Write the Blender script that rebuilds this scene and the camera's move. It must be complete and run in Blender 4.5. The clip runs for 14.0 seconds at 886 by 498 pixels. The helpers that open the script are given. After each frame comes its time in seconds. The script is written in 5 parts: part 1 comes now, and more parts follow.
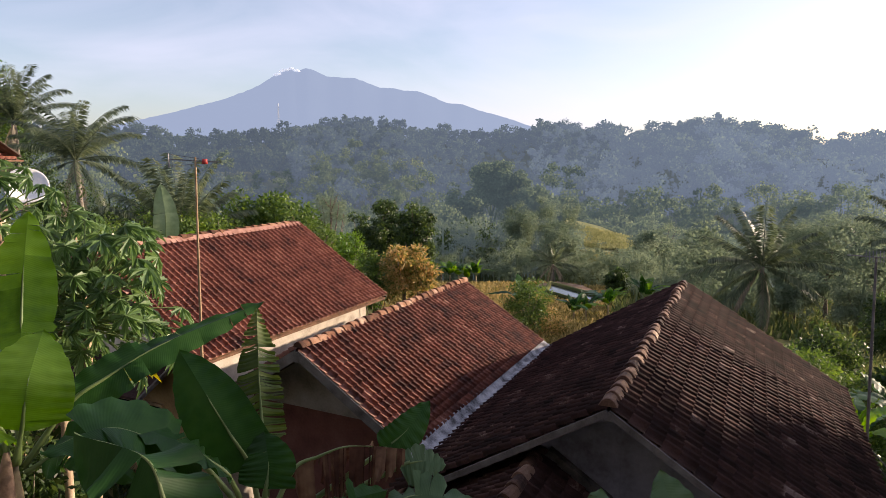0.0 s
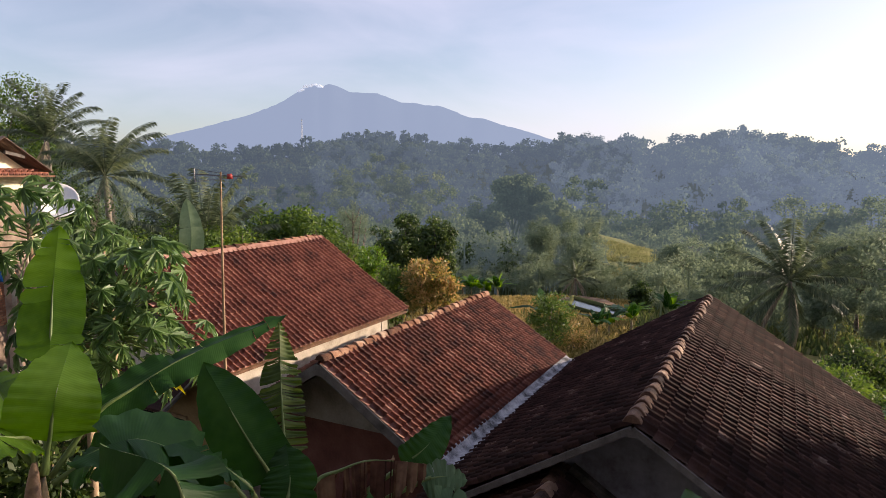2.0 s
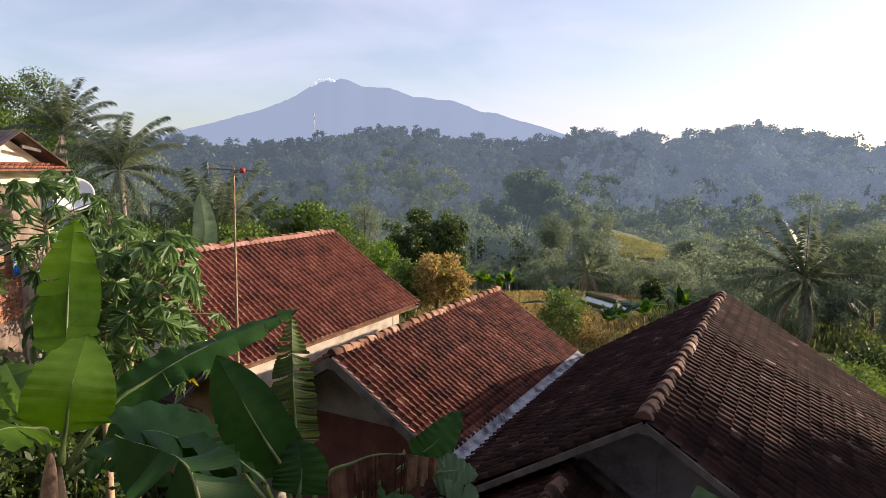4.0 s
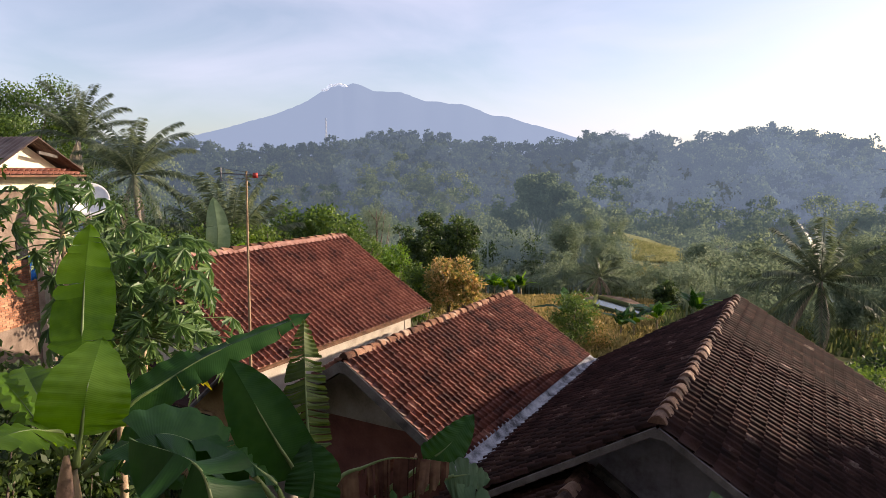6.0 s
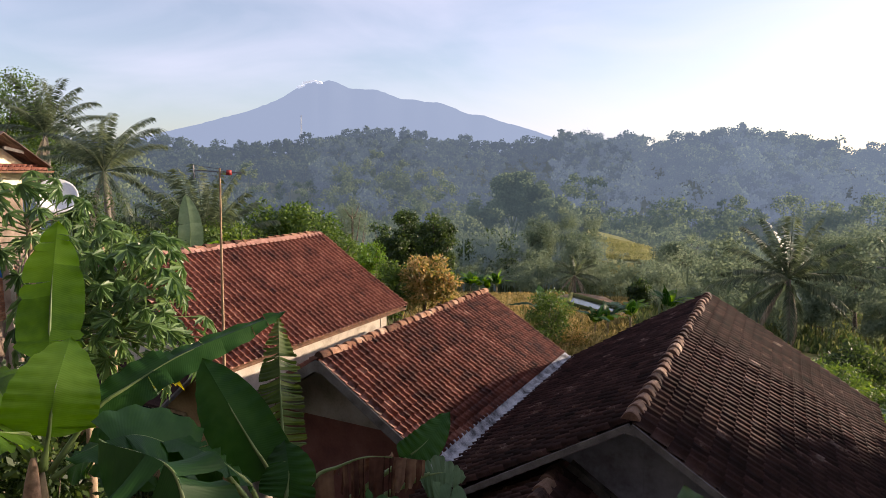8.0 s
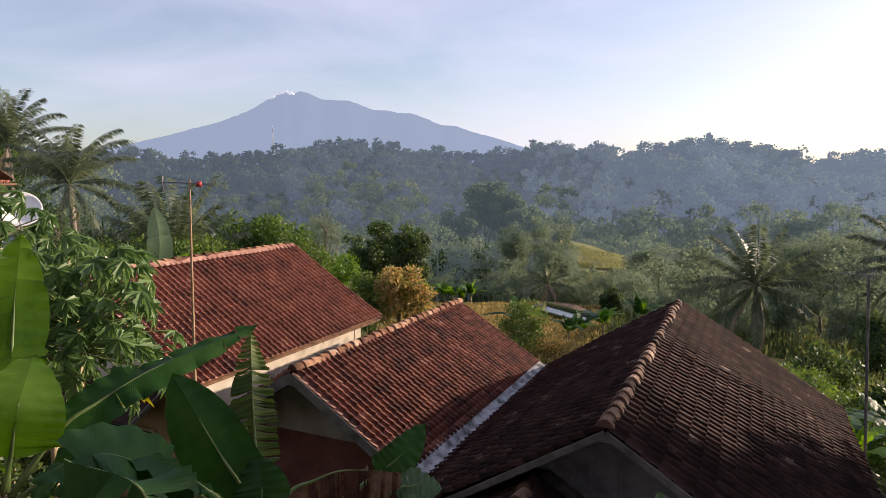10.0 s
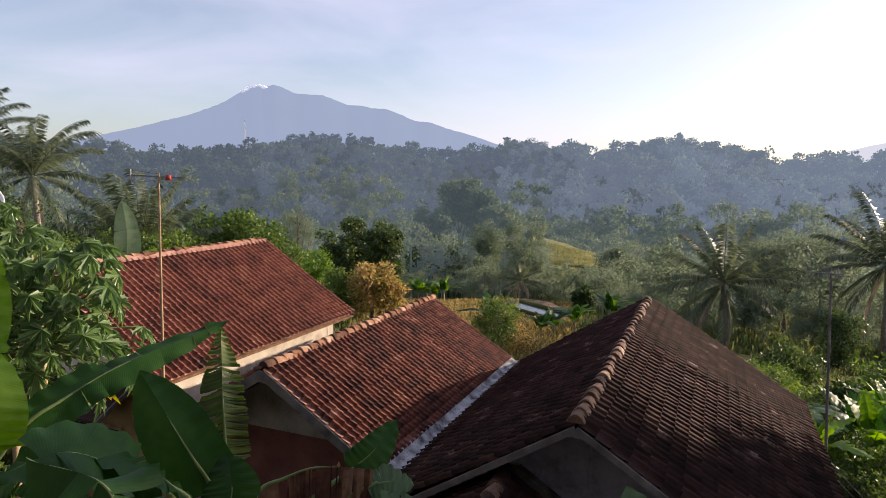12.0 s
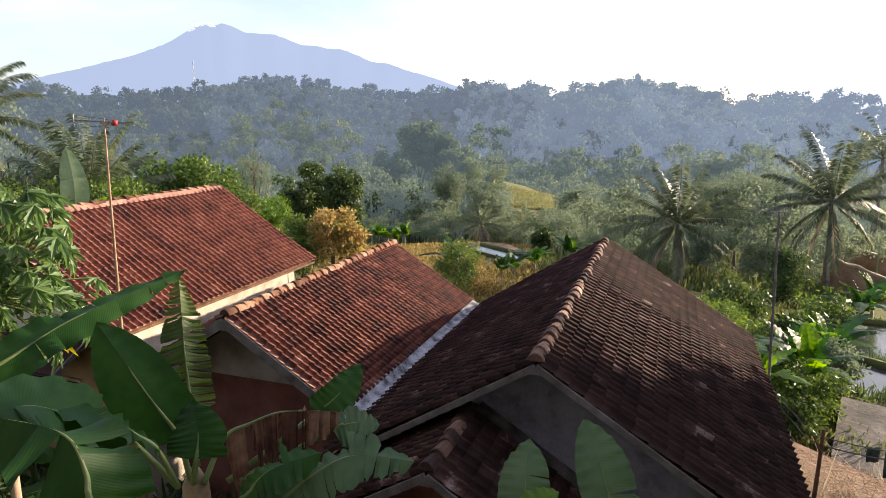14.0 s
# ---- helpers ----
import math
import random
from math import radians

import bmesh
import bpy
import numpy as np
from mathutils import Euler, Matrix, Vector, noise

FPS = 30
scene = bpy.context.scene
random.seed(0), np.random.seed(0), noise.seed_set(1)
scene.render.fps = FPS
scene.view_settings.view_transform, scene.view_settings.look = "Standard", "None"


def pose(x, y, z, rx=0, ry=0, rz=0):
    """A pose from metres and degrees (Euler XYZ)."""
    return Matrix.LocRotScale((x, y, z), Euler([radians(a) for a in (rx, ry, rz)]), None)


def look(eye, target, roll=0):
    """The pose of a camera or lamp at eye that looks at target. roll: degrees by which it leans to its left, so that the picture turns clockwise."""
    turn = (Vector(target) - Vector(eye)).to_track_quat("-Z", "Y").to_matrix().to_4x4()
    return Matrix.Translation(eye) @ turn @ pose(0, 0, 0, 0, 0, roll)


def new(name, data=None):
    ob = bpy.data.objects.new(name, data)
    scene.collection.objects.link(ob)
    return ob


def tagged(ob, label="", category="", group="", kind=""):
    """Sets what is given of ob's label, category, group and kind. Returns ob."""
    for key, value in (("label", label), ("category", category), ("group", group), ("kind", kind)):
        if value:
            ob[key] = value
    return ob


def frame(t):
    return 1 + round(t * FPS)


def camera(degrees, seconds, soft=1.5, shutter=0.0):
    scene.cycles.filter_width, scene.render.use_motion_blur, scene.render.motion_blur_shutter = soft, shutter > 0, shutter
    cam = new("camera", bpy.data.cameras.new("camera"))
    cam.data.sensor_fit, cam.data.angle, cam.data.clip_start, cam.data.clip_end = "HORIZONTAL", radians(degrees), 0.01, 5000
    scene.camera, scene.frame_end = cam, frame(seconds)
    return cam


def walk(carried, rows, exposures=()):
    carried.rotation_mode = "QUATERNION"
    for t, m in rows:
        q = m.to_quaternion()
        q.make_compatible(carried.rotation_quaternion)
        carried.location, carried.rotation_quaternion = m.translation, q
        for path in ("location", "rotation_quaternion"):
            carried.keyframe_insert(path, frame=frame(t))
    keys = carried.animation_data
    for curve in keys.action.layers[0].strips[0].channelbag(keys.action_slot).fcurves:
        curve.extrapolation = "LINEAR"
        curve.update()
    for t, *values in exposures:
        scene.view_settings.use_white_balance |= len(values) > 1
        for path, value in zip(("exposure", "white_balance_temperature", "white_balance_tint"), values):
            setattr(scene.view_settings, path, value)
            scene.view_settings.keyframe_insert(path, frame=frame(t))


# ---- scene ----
# camera: it stands on one spot on the hillside and turns
cam = camera(70.37, 14.0, soft=0.7)


def turn(pitch, yaw, roll):
    return pose(0, 0, 0, pitch, 0, yaw) @ pose(0, 0, 0, 0, 0, roll)


PATH = [
    (0, turn(82.015, 26.341, 0.0)), (0.5, turn(83.696, 27.004, 0.074)), (1, turn(83.499, 27.801, -0.207)),
    (1.5, turn(84.1, 28.52, -0.34)), (2, turn(83.27, 28.314, -0.218)), (2.5, turn(82.978, 28.343, -0.08)),
    (3, turn(82.738, 28.463, 0.021)), (3.5, turn(82.738, 28.898, 0.036)), (4, turn(82.797, 29.379, -0.11)),
    (5.2, turn(83.0, 30.2, -0.3)), (6.5, turn(83.25, 30.464, -0.358)), (7, turn(83.385, 29.959, -0.285)),
    (7.5, turn(83.081, 29.136, -0.144)), (8, turn(82.982, 28.244, -0.039)), (9.2, turn(83.45, 26.9, -0.12)),
    (10.5, turn(84.064, 25.406, -0.223)), (11, turn(84.061, 25.304, 0.109)), (11.5, turn(84.383, 24.391, 0.029)),
    (12, turn(83.602, 23.423, 0.327)), (12.5, turn(83.631, 23.153, 0.264)), (13, turn(81.133, 21.808, 0.265)),
    (13.5, turn(79.41, 20.559, 0.05)), (14, turn(78.542, 19.807, -0.071)),
]
walk(cam, PATH, [(0, 0.71, 6600, 17), (0.5, 0.71, 6600, 17), (2, 0.58, 6600, 17), (2.5, 0.6, 6600, 17), (3.5, 0.7, 6600, 17), (4, 0.7, 6600, 17), (6.5, 0.69, 6600, 17), (8, 0.71, 6600, 17), (10.5, 0.56, 6600, 17), (11, 0.58, 6600, 17), (12, 0.62, 6600, 17), (12.5, 0.63, 6600, 17), (13.2, 0.9, 6600, 16), (14, 1.17, 6600, 15)])

# world and sun
SUN_AZ, SUN_EL = 42.0, 15.5
world = bpy.data.worlds.new("sky")
scene.world = world
world.use_nodes = True
wn, wl = world.node_tree.nodes, world.node_tree.links
sky = wn.new("ShaderNodeTexSky")
sky.sky_type, sky.sun_disc = "NISHITA", False
sky.sun_elevation, sky.sun_rotation = radians(SUN_EL), radians(SUN_AZ)
sky.altitude, sky.air_density, sky.dust_density, sky.ozone_density = 500, 1.0, 2.0, 1.5
# thin high cloud, drawn out in soft streaks over the whole sky
wc, wm = wn.new("ShaderNodeTexCoord"), wn.new("ShaderNodeMapping")
wm.inputs["Scale"].default_value = (1.6, 1.6, 5.0)
cloud, cr = wn.new("ShaderNodeTexNoise"), wn.new("ShaderNodeMapRange")
cloud.inputs["Scale"].default_value, cloud.inputs["Detail"].default_value, cloud.inputs["Distortion"].default_value = 1.7, 6, 0.6
cr.inputs["From Min"].default_value, cr.inputs["From Max"].default_value, cr.inputs["To Min"].default_value, cr.inputs["To Max"].default_value = 0.38, 0.75, 0.2, 0.65
veil = wn.new("ShaderNodeMix")
veil.data_type = "RGBA"
veil.inputs["B"].default_value = (5.25, 5.2, 6.35, 1)
wl.new(wc.outputs["Generated"], wm.inputs["Vector"]), wl.new(wm.outputs[0], cloud.inputs["Vector"])
wl.new(cloud.outputs[0], cr.inputs["Value"]), wl.new(cr.outputs[0], veil.inputs["Factor"])
wl.new(sky.outputs[0], veil.inputs["A"]), wl.new(veil.outputs["Result"], wn["Background"].inputs[0])
wn["Background"].inputs[1].default_value = 0.12
sun_data = bpy.data.lights.new("sun", "SUN")
sun_data.energy, sun_data.angle, sun_data.color = 5.0, radians(0.8), (1.0, 0.83, 0.62)
sun = new("sun", sun_data)
SUN_DIR = Vector((math.sin(radians(SUN_AZ)) * math.cos(radians(SUN_EL)), math.cos(radians(SUN_AZ)) * math.cos(radians(SUN_EL)), math.sin(radians(SUN_EL))))
sun.matrix_world = look(SUN_DIR * 60, (0, 0, 0))


# materials
def material(name, stops, rough=0.8, scale=6.0, fine=60.0, bump=0.3, depth=0.01, metal=0.0, translucent=0.0, vary=0.0, glow=None, spec=0.3, coords="Object"):
    """Colour from two scales of noise through a ramp, with fine relief. vary: how much piece differs from piece."""
    m = bpy.data.materials.new(name)
    m.use_nodes = True
    n, l = m.node_tree.nodes, m.node_tree.links
    b = n["Principled BSDF"]
    tc = n.new("ShaderNodeTexCoord")
    big, small = n.new("ShaderNodeTexNoise"), n.new("ShaderNodeTexNoise")
    big.inputs["Scale"].default_value, small.inputs["Scale"].default_value = scale, fine
    big.inputs["Detail"].default_value, small.inputs["Detail"].default_value = 5, 3
    geo = n.new("ShaderNodeNewGeometry")
    src = geo.outputs["Position"] if coords == "World" else tc.outputs["Object"]
    l.new(src, big.inputs["Vector"]), l.new(src, small.inputs["Vector"])
    mix = n.new("ShaderNodeMath")
    mix.operation = "MULTIPLY_ADD"
    mix.inputs[1].default_value = 0.35
    l.new(small.outputs[0], mix.inputs[0])
    lower = n.new("ShaderNodeMath")
    lower.operation = "MULTIPLY_ADD"
    lower.inputs[1].default_value, lower.inputs[2].default_value = 1.3, -0.32
    l.new(big.outputs[0], lower.inputs[0]), l.new(lower.outputs[0], mix.inputs[2])
    fac = mix.outputs[0]
    if vary:
        info = n.new("ShaderNodeObjectInfo")
        add = n.new("ShaderNodeMath")
        l.new(info.outputs["Random"], add.inputs[0]), l.new(geo.outputs["Random Per Island"], add.inputs[1])
        fr = n.new("ShaderNodeMath")
        fr.operation = "FRACT"
        l.new(add.outputs[0], fr.inputs[0])
        off = n.new("ShaderNodeMath")
        off.operation = "MULTIPLY_ADD"
        off.inputs[1].default_value, off.inputs[2].default_value = vary, -vary / 2
        l.new(fr.outputs[0], off.inputs[0])
        tot = n.new("ShaderNodeMath")
        l.new(fac, tot.inputs[0]), l.new(off.outputs[0], tot.inputs[1])
        fac = tot.outputs[0]
    ramp = n.new("ShaderNodeValToRGB")
    e = ramp.color_ramp.elements
    while len(e) < len(stops):
        e.new(0.5)
    for k, (at, c) in enumerate(stops):
        e[k].position, e[k].color = at, (*c, 1)
    l.new(fac, ramp.inputs[0]), l.new(ramp.outputs[0], b.inputs["Base Color"])
    b.inputs["Roughness"].default_value, b.inputs["Metallic"].default_value = rough, metal
    b.inputs["Specular IOR Level"].default_value = spec
    if bump:
        bp = n.new("ShaderNodeBump")
        bp.inputs["Strength"].default_value, bp.inputs["Distance"].default_value = bump, depth
        l.new(small.outputs[0], bp.inputs["Height"]), l.new(bp.outputs[0], b.inputs["Normal"])
    if translucent:
        tr = n.new("ShaderNodeBsdfTranslucent")
        hs = n.new("ShaderNodeHueSaturation")
        hs.inputs["Hue"].default_value, hs.inputs["Saturation"].default_value, hs.inputs["Value"].default_value = 0.48, 1.15, 1.7
        l.new(ramp.outputs[0], hs.inputs["Color"]), l.new(hs.outputs[0], tr.inputs["Color"])
        ms = n.new("ShaderNodeMixShader")
        ms.inputs[0].default_value = translucent
        l.new(b.outputs[0], ms.inputs[1]), l.new(tr.outputs[0], ms.inputs[2])
        l.new(ms.outputs[0], n["Material Output"].inputs[0])
    if glow:
        b.inputs["Emission Color"].default_value, b.inputs["Emission Strength"].default_value = (*glow[0], 1), glow[1]
    return m


TILE_RED = material("red_clay_tile", [(0.1, (0.05, 0.017, 0.012)), (0.45, (0.20, 0.064, 0.038)), (0.75, (0.31, 0.115, 0.068)), (1.0, (0.42, 0.22, 0.155))], 0.5, 1.6, 24, 0.5, 0.01, vary=0.26, coords="World", spec=0.42)
TILE_OLD = material("weathered_clay_tile", [(0.1, (0.030, 0.012, 0.009)), (0.4, (0.11, 0.034, 0.021)), (0.7, (0.215, 0.068, 0.040)), (0.95, (0.38, 0.19, 0.13))], 0.5, 2.6, 30, 0.6, 0.01, vary=0.34, coords="World", spec=0.42)
TILE_DARK = material("mossy_dark_tile", [(0.1, (0.015, 0.0088, 0.0084)), (0.5, (0.036, 0.018, 0.0158)), (0.8, (0.07, 0.036, 0.03)), (0.97, (0.25, 0.18, 0.155))], 0.6, 2.6, 34, 0.6, 0.01, vary=0.42, coords="World", spec=0.10)
RIDGE_TILE = material("ridge_tile_clay", [(0.15, (0.06, 0.03, 0.02)), (0.5, (0.21, 0.10, 0.058)), (0.8, (0.33, 0.19, 0.12)), (1.0, (0.4, 0.3, 0.22))], 0.8, 4, 40, 0.6, 0.01, vary=0.7, coords="World", spec=0.12)
RIDGE_OLD = material("weathered_ridge_tile", [(0.15, (0.035, 0.02, 0.016)), (0.5, (0.12, 0.066, 0.044)), (0.8, (0.21, 0.13, 0.09)), (1.0, (0.34, 0.25, 0.18))], 0.75, 3, 40, 0.6, 0.01, vary=0.6, coords="World", spec=0.15)
MORTAR_OLD = material("mossy_old_cement", [(0.2, (0.045, 0.042, 0.038)), (0.6, (0.11, 0.10, 0.09)), (0.9, (0.19, 0.175, 0.16))], 0.9, 4, 40, 0.7, 0.01, coords="World", spec=0.1)
FLASHING = material("whitewashed_gutter", [(0.28, (0.06, 0.06, 0.064)), (0.44, (0.18, 0.18, 0.195)), (0.62, (0.33, 0.33, 0.35)), (0.85, (0.47, 0.47, 0.485))], 0.85, 4, 30, 0.6, 0.012, coords="World", spec=0.1)
PLASTER = material("cream_plaster", [(0.15, (0.26, 0.21, 0.165)), (0.5, (0.49, 0.43, 0.355)), (0.8, (0.62, 0.56, 0.48))], 0.85, 2.2, 30, 0.25, 0.005, coords="World")
PLASTER_GREY = material("blue_grey_plaster", [(0.15, (0.075, 0.074, 0.084)), (0.5, (0.18, 0.183, 0.218)), (0.85, (0.26, 0.264, 0.3))], 0.9, 2.4, 22, 0.3, 0.005, coords="World", spec=0.1)
GABLE_GREY = material("dark_grey_render", [(0.15, (0.13, 0.11, 0.10)), (0.5, (0.27, 0.24, 0.215)), (0.85, (0.36, 0.325, 0.295))], 0.9, 1.6, 22, 0.3, 0.005, coords="World", spec=0.1)
PLASTER_RED = material("red_brown_wall", [(0.2, (0.066, 0.026, 0.021)), (0.6, (0.145, 0.056, 0.042)), (0.9, (0.19, 0.088, 0.066))], 0.9, 2, 24, 0.4, 0.006, coords="World")
OCHRE = material("ochre_wall", [(0.2, (0.200, 0.120, 0.056)), (0.6, (0.336, 0.216, 0.104)), (0.9, (0.400, 0.272, 0.144))], 0.9, 2, 24, 0.3, 0.006, coords="World")
PALE_YELLOW = material("pale_yellow_paint", [(0.2, (0.62, 0.56, 0.38)), (0.6, (0.82, 0.77, 0.58)), (0.9, (0.86, 0.82, 0.66))], 0.8, 2, 24, 0.15, 0.004, coords="World")
WHITE = material("white_paint", [(0.2, (0.6, 0.6, 0.58)), (0.6, (0.82, 0.82, 0.8)), (0.9, (0.86, 0.86, 0.84))], 0.6, 2, 24, 0.1, 0.004)
BOARD = material("grey_weathered_board", [(0.15, (0.045, 0.039, 0.035)), (0.5, (0.12, 0.107, 0.098)), (0.85, (0.19, 0.176, 0.163))], 0.85, 4, 50, 0.5, 0.006, coords="World")
BROWN_WOOD = material("brown_wood", [(0.15, (0.05, 0.025, 0.014)), (0.5, (0.14, 0.07, 0.038)), (0.85, (0.22, 0.12, 0.065))], 0.75, 5, 50, 0.5, 0.006, coords="World")
BAMBOO = material("dry_bamboo", [(0.15, (0.15, 0.09, 0.045)), (0.5, (0.30, 0.2, 0.11)), (0.85, (0.4, 0.3, 0.18))], 0.55, 6, 60, 0.3, 0.004, coords="World")
BARK = material("tree_bark", [(0.15, (0.05, 0.038, 0.028)), (0.5, (0.14, 0.11, 0.085)), (0.85, (0.26, 0.22, 0.18))], 0.9, 6, 40, 0.8, 0.02, coords="World")
PALM_BARK = material("palm_bark", [(0.15, (0.07, 0.055, 0.045)), (0.5, (0.2, 0.17, 0.14)), (0.85, (0.32, 0.28, 0.24))], 0.9, 5, 30, 0.8, 0.02, coords="World")
# steel made pale and bluish, distance haze put into its base colour
MAST = material("hazed_steel", [(0.2, (0.4, 0.43, 0.48)), (0.8, (0.52, 0.55, 0.6))], 0.8, 0.1, 1, 0, coords="World")
ANTENNA = material("tarnished_aluminium", [(0.2, (0.10, 0.10, 0.105)), (0.8, (0.24, 0.24, 0.25))], 0.55, 8, 60, 0.1, 0.002, metal=0.5)
ZINC = material("rusty_zinc_sheet", [(0.2, (0.054, 0.033, 0.025)), (0.5, (0.114, 0.078, 0.063)), (0.85, (0.180, 0.150, 0.132))], 0.55, 3, 30, 0.2, 0.003, metal=0.3, coords="World")
DARK_GLASS = material("dark_window_glass", [(0.2, (0.012, 0.012, 0.014)), (0.8, (0.03, 0.03, 0.034))], 0.12, 2, 20, 0, spec=0.6)
EARTH = material("valley_ground", [(0.2, (0.045, 0.055, 0.018)), (0.42, (0.085, 0.10, 0.032)), (0.62, (0.15, 0.145, 0.05)), (0.9, (0.26, 0.19, 0.09))], 0.95, 0.07, 2.2, 0.9, 0.15, coords="World", spec=0.1)
SOIL = material("bare_brown_soil", [(0.2, (0.12, 0.07, 0.04)), (0.5, (0.26, 0.16, 0.095)), (0.85, (0.42, 0.3, 0.2))], 0.95, 0.9, 10, 0.8, 0.05, coords="World")


def leaf(name, dark, mid, light, rough=0.5, translucent=0.35, scale=0.6, vary=0.7, spec=0.4, glow=None):
    return material(name, [(0.1, dark), (0.5, mid), (0.95, light)], rough, scale, 12, 0.15, 0.01, translucent=translucent, vary=vary, spec=spec, coords="World", glow=glow)


LEAF_BANANA = leaf("banana_leaf", (0.04, 0.10, 0.012), (0.09, 0.195, 0.022), (0.15, 0.28, 0.04), 0.42, 0.6, 1.5, 0.3, 0.3)
LEAF_BANANA_DRY = leaf("dry_banana_leaf", (0.035, 0.016, 0.011), (0.085, 0.042, 0.026), (0.2, 0.125, 0.07), 0.85, 0.2, 6, 0.6, 0.1)
LEAF_PAPAYA = leaf("papaya_leaf", (0.05, 0.10, 0.034), (0.108, 0.19, 0.064), (0.18, 0.28, 0.105), 0.38, 0.35, 1.5, 0.6, 0.5)
LEAF_PALM = leaf("palm_frond", (0.038, 0.054, 0.03), (0.078, 0.104, 0.056), (0.165, 0.195, 0.112), 0.48, 0.35, 1, 0.6, 0.38)
LEAF_PALM_DRY = leaf("dry_palm_frond", (0.12, 0.10, 0.07), (0.25, 0.21, 0.15), (0.38, 0.33, 0.25), 0.6, 0.25, 1, 0.6, 0.4)
LEAF_DARK = leaf("dark_green_leaf", (0.016, 0.032, 0.011), (0.04, 0.075, 0.02), (0.085, 0.13, 0.035), 0.5, 0.4)
LEAF_GREEN = leaf("green_leaf", (0.028, 0.056, 0.014), (0.068, 0.125, 0.027), (0.13, 0.2, 0.042), 0.5, 0.4)
LEAF_LIME = leaf("fresh_lime_leaf", (0.048, 0.104, 0.014), (0.104, 0.208, 0.028), (0.160, 0.272, 0.048))
LEAF_RUSSET = leaf("russet_young_leaf", (0.07, 0.10, 0.025), (0.27, 0.22, 0.07), (0.5, 0.36, 0.17), 0.5, 0.5, 1.2, 0.9)
LEAF_MID = leaf("valley_leaf", (0.082, 0.114, 0.074), (0.15, 0.192, 0.126), (0.23, 0.27, 0.18), 0.85, 0.36, 0.15, 0.25, 0.08)
# blue emission puts the distance haze into the mountain's colour
MOUNTAIN = material("blue_mountain_haze_glow", [(0.2, (0.010, 0.013, 0.017)), (0.6, (0.014, 0.018, 0.023)), (0.9, (0.02, 0.025, 0.03))], 1.0, 0.002, 0.02, 0.0, glow=((0.43, 0.53, 0.735), 0.49), spec=0.0, coords="World")
# far valley leaves carry painted haze as a bluish glow
LEAF_FAR = leaf("valley_leaf_haze_glow", (0.05, 0.075, 0.045), (0.10, 0.132, 0.078), (0.175, 0.205, 0.115), 0.9, 0.4, 0.03, 0.22, 0.05, glow=((0.40, 0.53, 0.66), 0.105))
LEAF_OLIVE = leaf("olive_yellow_leaf", (0.18, 0.195, 0.085), (0.29, 0.30, 0.14), (0.39, 0.38, 0.2), 0.8, 0.3, 0.3, 0.4, 0.1)
# darker copy of the banana leaf, shade put into its colour
LEAF_BANANA_SHADE = leaf("shaded_banana_leaf", (0.009, 0.036, 0.006), (0.019, 0.07, 0.011), (0.04, 0.11, 0.019), 0.45, 0.3, 1.5, 0.25, 0.2)
# waxy banana leaf, greyed and darkened to stand for leaves in shade
LEAF_BANANA_WAXY_SHADE = leaf("waxy_shaded_banana_leaf", (0.035, 0.075, 0.03), (0.07, 0.13, 0.055), (0.12, 0.18, 0.09), 0.55, 0.2, 1.5, 0.25, 0.25)
# haze over the far ground is painted as emission
EARTH_FAR = material("far_ground_haze_glow", [(0.2, (0.045, 0.06, 0.03)), (0.5, (0.08, 0.10, 0.05)), (0.85, (0.14, 0.15, 0.08))], 0.95, 0.02, 0.3, 0.4, 0.3, coords="World", spec=0.05, glow=((0.44, 0.53, 0.70), 0.10))


def veined(m, spacing=0.017):
    """Fine parallel veins across a banana leaf, by the length along its midrib stored in the mesh."""
    n, l = m.node_tree.nodes, m.node_tree.links
    along, wave, jig, bump = n.new("ShaderNodeAttribute"), n.new("ShaderNodeMath"), n.new("ShaderNodeMath"), n.new("ShaderNodeBump")
    along.attribute_name = "along"
    jig.operation, jig.inputs[1].default_value = "MULTIPLY", math.tau / spacing
    wave.operation = "SINE"
    l.new(along.outputs["Fac"], jig.inputs[0]), l.new(jig.outputs[0], wave.inputs[0]), l.new(wave.outputs[0], bump.inputs["Height"])
    bump.inputs["Strength"].default_value, bump.inputs["Distance"].default_value = 0.1, 0.003
    l.new(bump.outputs[0], n["Principled BSDF"].inputs["Normal"])
    l.new(bump.outputs[0], n["Translucent BSDF"].inputs["Normal"])


for m in (LEAF_BANANA, LEAF_BANANA_SHADE, LEAF_BANANA_WAXY_SHADE):
    veined(m)


